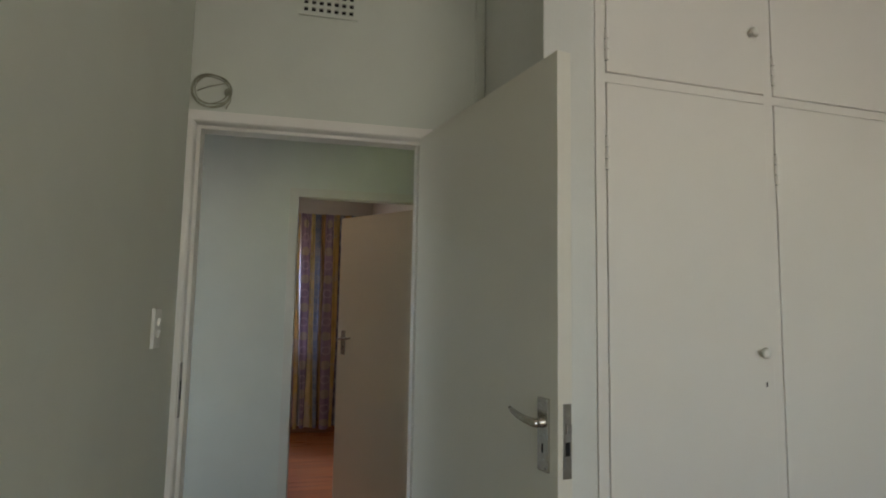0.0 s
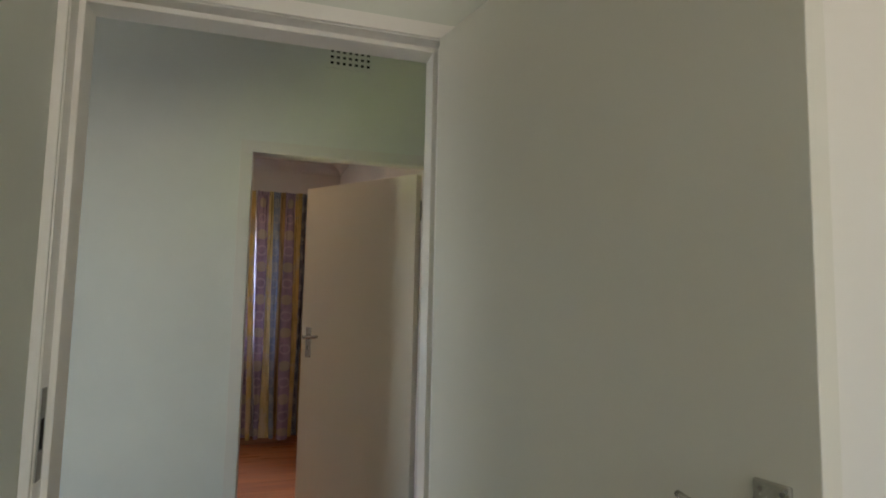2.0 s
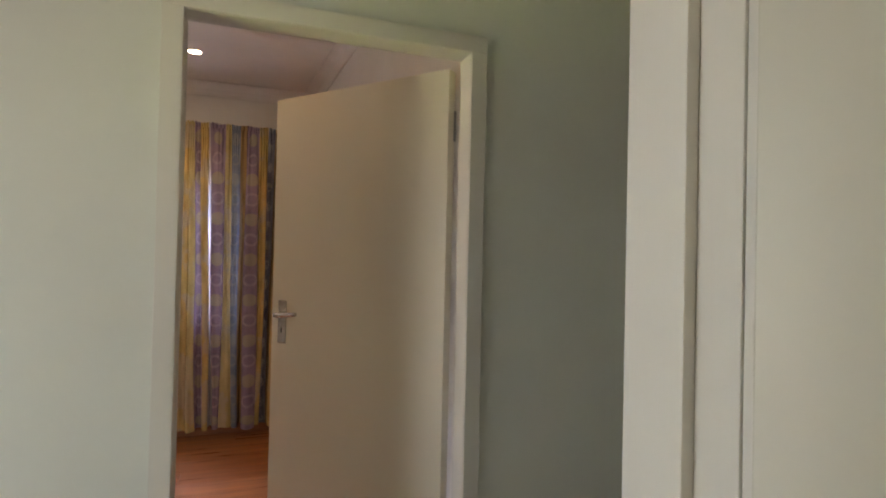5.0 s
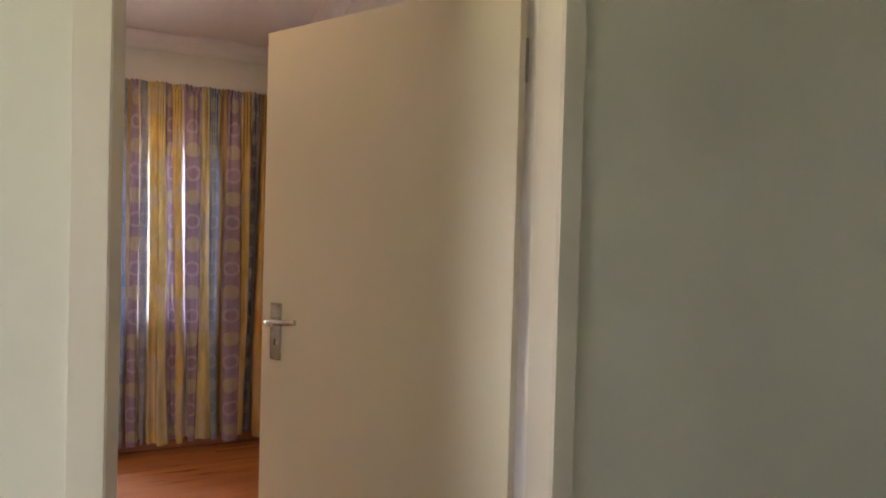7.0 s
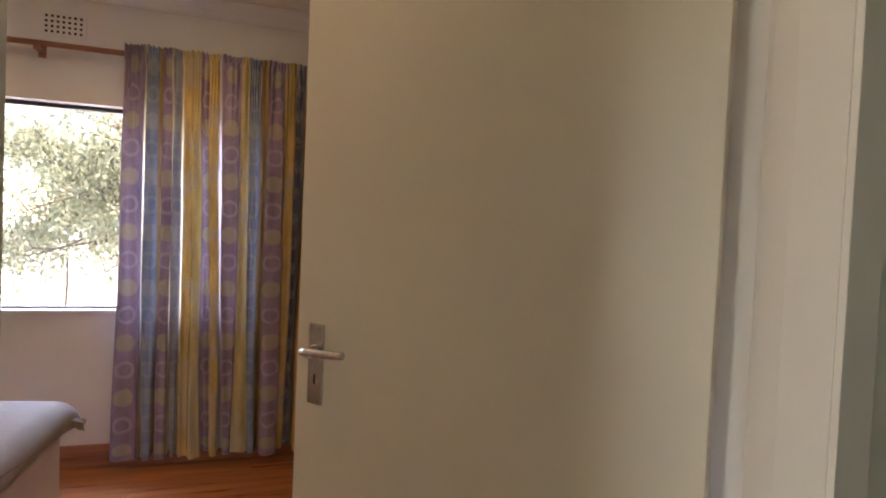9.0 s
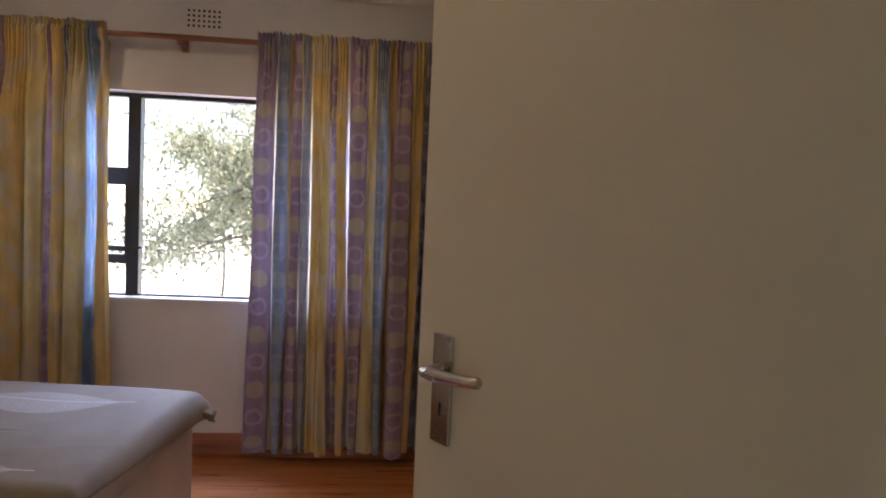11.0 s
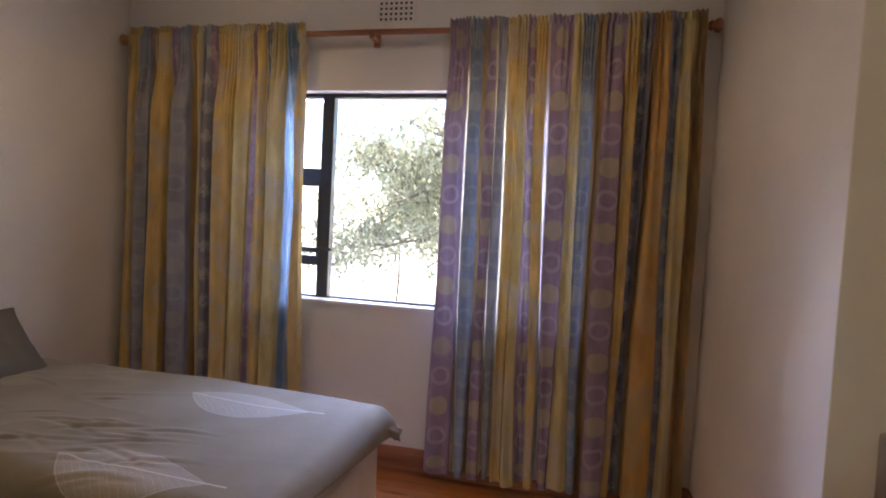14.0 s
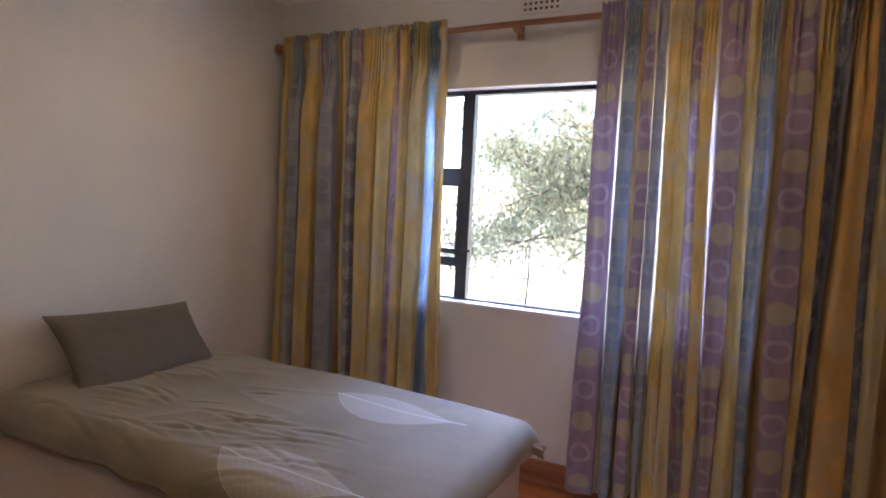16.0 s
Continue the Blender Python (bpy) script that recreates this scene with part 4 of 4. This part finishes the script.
def duvet():
    t = thing("duvet", "rumpled grey-beige duvet with printed skeleton leaves", "duvet", (0, 0, 0))
    nx, ny = 260, 190
    noise.seed_set(7)
    x0, x1 = LEFT_B + 0.04, -0.20
    y0, y1 = 2.63, 3.75
    bm = bmesh.new()
    uv = bm.loops.layers.uv.new("cloth")
    rnd = random.Random(21)
    creases = [(rnd.uniform(-1.85, -0.75), 2.66 + 0.42 * rnd.random() ** 1.4, rnd.uniform(-0.35, 0.45), rnd.uniform(0.05, 0.17), rnd.uniform(0.003, 0.0085)) for _ in range(30)]
    creases += [(rnd.uniform(-1.9, -0.7), rnd.uniform(3.0, 3.45), rnd.uniform(-0.4, 0.4), rnd.uniform(0.05, 0.11), rnd.uniform(0.003, 0.006)) for _ in range(7)]
    grid, flat = [], []
    for i in range(nx + 1):
        row, frow = [], []
        for j in range(ny + 1):
            py = y0 + (y1 - y0) * j / ny
            # the cover lies askew, so that it hangs further over the far corner of the foot
            px = x0 + (x1 - 0.10 * (y1 - py) - x0) * i / nx
            # distance past the mattress edges is turned into a drop
            ox = max(0.0, px - (BX1 - 0.02))
            oyn = max(0.0, (BY0 + 0.02) - py)
            oyf = max(0.0, py - (BY1 - 0.02))

            def roll(o):
                r = 0.075
                if o < r * 1.57:
                    return r * math.sin(o / r), r * (1 - math.cos(o / r))
                return r, r + (o - r * 1.57)
            hx, dx = roll(ox)
            hn, dn = roll(oyn)
            hf, df = roll(oyf)
            x = min(px, BX1 - 0.02) + hx
            y = min(max(py, BY0 + 0.02), BY1 - 0.02) - hn + hf
            drop = max(dx, dn, df) + 0.25 * min(max(dx, 0), max(dn, df))
            # soft filling, and creases that run outward from the pillow
            fat = 0.030 * (math.sin(math.pi * min(1, max(0, (px - x0) / (x1 - x0)))) ** 0.4) * (math.sin(math.pi * min(1, max(0, (py - y0) / (y1 - y0)))) ** 0.4)
            head = max(0.0, min(1.0, (-0.9 - px) / 1.1))
            head += 0.6 * max(0.0, min(1.0, (3.05 - py) / 0.4)) * max(0.0, min(1.0, (-0.6 - px) / 0.6))
            c = noise.noise(Vector((px * 2.2, py * 2.4, 3.1))) * (0.020 + 0.010 * head)
            edge = min(1.0, max(0.0, (px - x0) / 0.35)) * min(1.0, max(0.0, (py - y0) / 0.25)) * min(1.0, max(0.0, (y1 - py) / 0.25))
            ridge = 1 - abs(noise.noise(Vector((px * 1.6 + py * 1.2, py * 5.5 - px * 1.2, 0.7))))
            crease = (ridge ** 5) * 0.012 * (0.10 + 0.9 * head) * (0.25 + 0.75 * edge)
            # short pulled creases, most of them on the side of the bed that is slept in
            for cx, cy, ca, length, deep in creases:
                ax, ay = px - cx, py - cy
                along, across = ax * math.cos(ca) + ay * math.sin(ca), ay * math.cos(ca) - ax * math.sin(ca)
                if abs(along) < 2.2 * length and abs(across) < 0.07:
                    across += 0.07 * along * along / length
                    fade = math.exp(-(along / length) ** 2)
                    crease += deep * fade * (math.exp(-((across - 0.016) / 0.014) ** 2) - 0.9 * math.exp(-(across / 0.009) ** 2) + 0.5 * math.exp(-((across + 0.020) / 0.018) ** 2))
            z = BZ + 0.012 + fat + c * 0.7 + crease * (1.0 if drop < 0.03 else 0.5) - drop
            wob = 0.010 * math.sin(px * 17 + 2 * math.sin(px * 5)) * min(1, dn / 0.1)
            # the filling thins towards the foot, and the far corner is pulled out to a point
            z -= 0.022 * max(0.0, min(1.0, (px + 1.1) / 0.8)) ** 2
            near = math.hypot(px - (x1 - 0.10 * (y1 - py)), (py - y1) * 0.8)
            w = max(0.0, 1 - near / 0.13) ** 1.2 * 0.5
            q = Vector((x, y - wob, z)).lerp(Vector((-0.228, 3.695, 0.470)), w)
            row.append(bm.verts.new(q))
            frow.append((px, py))
        grid.append(row)
        flat.append(frow)
    for i in range(nx):
        for j in range(ny):
            f = bm.faces.new((grid[i][j], grid[i + 1][j], grid[i + 1][j + 1], grid[i][j + 1]))
            f.smooth = True
            for loop, (a, b) in zip(f.loops, ((i, j), (i + 1, j), (i + 1, j + 1), (i, j + 1))):
                loop[uv].uv = flat[a][b]
    d = part("cover", bm, DUVET, t)
    so = d.modifiers.new("thickness", "SOLIDIFY")
    so.thickness, so.offset = 0.02, -1.0
    # the knotted corner of the cover at the foot
    bm = bmesh.new()
    rows = []
    for i in range(9):
        f = i / 8
        c = Vector((-0.315, 3.640, 0.508)).lerp(Vector((-0.258, 3.675, 0.466)), f)
        rows.append([])
        for k in range(28):
            a = 2 * math.pi * k / 28
            r = 0.95 * (0.046 - 0.055 * f + 0.040 * f * f) * (1 + (0.08 + 0.10 * f) * math.sin(5 * a + 3 * f) + 0.06 * f * math.sin(9 * a))
            rows[-1].append(bm.verts.new(c + Vector((0.006 * f * math.sin(3 * a), r * math.cos(a), 0.8 * r * math.sin(a)))))
    for p, q in zip(rows[:-1], rows[1:]):
        for k in range(28):
            bm.faces.new((p[k], p[(k + 1) % 28], q[(k + 1) % 28], q[k]))
    tip = bm.verts.new((-0.268, 3.670, 0.474))
    for k in range(28):
        bm.faces.new((rows[-1][k], rows[-1][(k + 1) % 28], tip))
    part("corner_tuck", bm, DUVET, t, "bunched cloth corner", True)
    return t


duvet()


def pillow():
    t = thing("pillow", "grey cotton pillow propped against the wall on the bed", "pillow", (-1.998, 3.220, 0.722), 0)
    bm = bmesh.new()
    n, m = 44, 30
    L, Hh = 0.335, 0.198
    noise.seed_set(3)
    top, bot = {}, {}
    tilt = Matrix.Rotation(radians(-40), 3, "Y")

    def place(u, v, s):
        e = (1 - abs(u) ** 2.6) ** 0.6 * (1 - abs(v) ** 2.6) ** 0.6 if abs(u) < 1 and abs(v) < 1 else 0
        y = L * u * (1 - 0.07 * (1 - v * v))
        z = Hh * v * (1 - 0.08 * (1 - u * u)) * (1 - 0.07 * u)
        th = 0.075 * e * s + 0.008 * noise.noise(Vector((u * 3, v * 4, s))) * e
        th += 0.010 * e * (max(0.0, 1 - abs(noise.noise(Vector((u * 5 + v * 3, v * 2, 4 + s)))) * 4)) * s
        q = tilt @ Vector((th, 0, z))
        return Vector((q.x, y, q.z))
    for i in range(n + 1):
        for j in range(m + 1):
            u, v = -1 + 2 * i / n, -1 + 2 * j / m
            top[i, j] = bm.verts.new(place(u, v, 1))
            border = i in (0, n) or j in (0, m)
            bot[i, j] = top[i, j] if border else bm.verts.new(place(u, v, -1))
    for i in range(n):
        for j in range(m):
            bm.faces.new((top[i, j], top[i + 1, j], top[i + 1, j + 1], top[i, j + 1]))
            bm.faces.new((bot[i, j + 1], bot[i + 1, j + 1], bot[i + 1, j], bot[i, j]))
    bmesh.ops.recalc_face_normals(bm, faces=bm.faces)
    part("pillowcase", bm, PILLOW, t, smooth=True)
    return t


pillow()

# ---- outside ----
GROUND = paint("dry_garden_ground", (0.50, 0.49, 0.46), 0.9, 0.5, 8.0, 0.2)
BARK = wood("bark", (0.16, 0.13, 0.10), (0.07, 0.055, 0.045), 0.9, 2)


def foliage(name, a, b):
    m, nt, bs = material(name, 0.6)
    r = node(nt, "ShaderNodeNewGeometry").outputs["Random Per Island"]
    col = ramp(nt, r, [(0.0, a), (1.0, b)])
    nt.links.new(col, bs.inputs["Base Color"])
    t = node(nt, "ShaderNodeBsdfTranslucent", {"Color": col})
    mx = node(nt, "ShaderNodeMixShader", {0: 0.55, 1: bs.outputs[0], 2: t.outputs[0]})
    nt.links.new(mx.outputs[0], nt.nodes["Material Output"].inputs[0])
    return m


LEAFGREEN = foliage("tree_foliage", (0.21, 0.225, 0.15), (0.36, 0.37, 0.28))
LEAFPALE = foliage("shrub_foliage", (0.08, 0.10, 0.04), (0.20, 0.21, 0.11))
bm = bmesh.new()
bmesh.ops.create_grid(bm, x_segments=4, y_segments=4, size=600)
o = finish("ground", bm, GROUND)
o.location = (0, 0, -1.2)
tagged(o, "pale dry sunlit garden ground", "ground", kind="structure")


def leaves(bm, centre, spread, count, size, rnd):
    for _ in range(count):
        d = Vector((rnd.gauss(0, 1), rnd.gauss(0, 1), rnd.gauss(0, 1))) * 0.5
        p = Vector(centre) + Vector((d.x * spread[0], d.y * spread[1], d.z * spread[2]))
        q = Euler((rnd.uniform(0, 6.3), rnd.uniform(0, 6.3), rnd.uniform(0, 6.3))).to_matrix()
        s = size * rnd.uniform(0.6, 1.4)
        pts = [Vector((-s, 0, 0)), Vector((0, -0.42 * s, 0.1 * s)), Vector((s, 0, 0)), Vector((0, 0.42 * s, 0.1 * s))]
        bm.faces.new([bm.verts.new(p + q @ v) for v in pts])


def tree(place, height, crown, label, seed, leaf_mat, per, stem, base=0.48):
    rnd = random.Random(seed)
    t = thing("tree", label, "tree", place)
    bm = bmesh.new()
    twigs = []
    trunk = [(0, 0, 0), (0.05, 0, height * 0.25), (0.0, 0.08, height * 0.5), (-0.1, 0.05, height * 0.75), (-0.15, 0.0, height)]
    tube(bm, trunk, [stem, 0.8 * stem, 0.62 * stem, 0.44 * stem, 0.19 * stem], 10)
    part("trunk", bm, BARK, t, smooth=True)
    cb = bmesh.new()
    for k in range(58):
        z0 = height * rnd.uniform(base, 0.95)
        ang = rnd.uniform(0, 6.28)
        ln = crown * rnd.uniform(0.45, 1.0) * (1.15 - 0.55 * z0 / height)
        droop = rnd.uniform(-0.16, 0.20)
        pts, x, y, z = [], 0.0, 0.04, z0
        for s in range(8):
            pts.append((x, y, z))
            x += math.cos(ang) * ln / 7
            y += math.sin(ang) * ln / 7
            z += (droop + rnd.uniform(-0.10, 0.12)) * ln / 2.4
            ang += rnd.uniform(-0.35, 0.35)
        lb = bmesh.new()
        tube(lb, pts, [stem * 0.34 * (1 - 0.12 * s) for s in range(8)], 6)
        part("limb", lb, BARK, t, smooth=True)
        for s in (3, 4, 5, 6, 7):
            if rnd.random() < 0.8:
                c = Vector(pts[s]) + Vector((rnd.uniform(-0.2, 0.2), rnd.uniform(-0.2, 0.2), rnd.uniform(-0.1, 0.25)))
                leaves(cb, c, (0.56, 0.56, 0.42), per, 0.068, rnd)
                # bare twigs that carry the clump
                for _ in range(3):
                    e = c + Vector((rnd.uniform(-0.4, 0.4), rnd.uniform(-0.4, 0.4), rnd.uniform(-0.12, 0.3)))
                    twigs.append((pts[s], c.lerp(e, 0.3), e))
    tb = bmesh.new()
    for tw in twigs:
        tube(tb, tw, [0.010, 0.007, 0.003], 4)
    part("twigs", tb, BARK, t)
    part("crown", cb, leaf_mat, t)
    return t


tree((-1.15, 12.6, -1.2), 4.6, 3.7, "wide grey-green garden tree with bare lower limbs", 5, LEAFGREEN, 36, 0.15)
tree((-3.7, 14.6, -1.2), 4.5, 3.1, "bushy grey-green garden tree in sunlight", 9, LEAFGREEN, 44, 0.04, 0.38)


def shrub(place, seed, label):
    rnd = random.Random(seed)
    t = thing("shrub", label, "shrub", place)
    cb = bmesh.new()
    for k in range(12):
        a, ln = rnd.uniform(0, 6.28), rnd.uniform(0.3, 0.7)
        pts = [(0, 0, 0), (0.3 * ln * math.cos(a), 0.3 * ln * math.sin(a), 0.4 * ln), (ln * math.cos(a), ln * math.sin(a), rnd.uniform(0.5, 1.05))]
        b = bmesh.new()
        tube(b, pts, [0.007, 0.005, 0.003], 5)
        part("stem", b, BARK, t)
        leaves(cb, pts[2], (0.3, 0.3, 0.22), 16, 0.04, rnd)
        leaves(cb, pts[1], (0.3, 0.3, 0.2), 8, 0.04, rnd)
    part("crown", cb, LEAFPALE, t)
    return t


for k, (x, y) in enumerate(((-1.2, 9.2), (-2.3, 9.8), (-0.3, 9.5), (-3.2, 10.5), (0.6, 10.2), (-1.8, 10.8))):
    shrub((x, y, -1.2), 30 + k, "thin leafy garden shrub in bright light")

# ---- laminate planks, the pieces of the bedroom floor ----


def planks():
    meshes = {}
    rnd = random.Random(2)
    w, ln = 0.192, 1.285
    y = HALL_Y1 + 0.06
    while y < WIN_Y:
        y1 = min(y + w, WIN_Y - 0.001)
        x = LEFT_B - rnd.uniform(0.0, ln * 0.9)
        while x < 1.16:
            a, b = max(x, LEFT_B), min(x + ln, 1.16)
            if b - a > 0.02:
                key = (round(b - a, 3), round(y1 - y, 3))
                if key not in meshes:
                    me = bpy.data.meshes.new("plank")
                    bm = boxed(0.0006, b - a - 0.0006, 0.0006, y1 - y - 0.0006, -0.0095, 0.0, bevel=0.0012, seg=1)
                    bm.to_mesh(me)
                    bm.free()
                    me.materials.append(LAMINATE)
                    meshes[key] = me
                p = new("plank", meshes[key])
                p.parent = floor_bedroom
                p.location = (a, y, 0.0)
            x += ln
        y += w


planks()
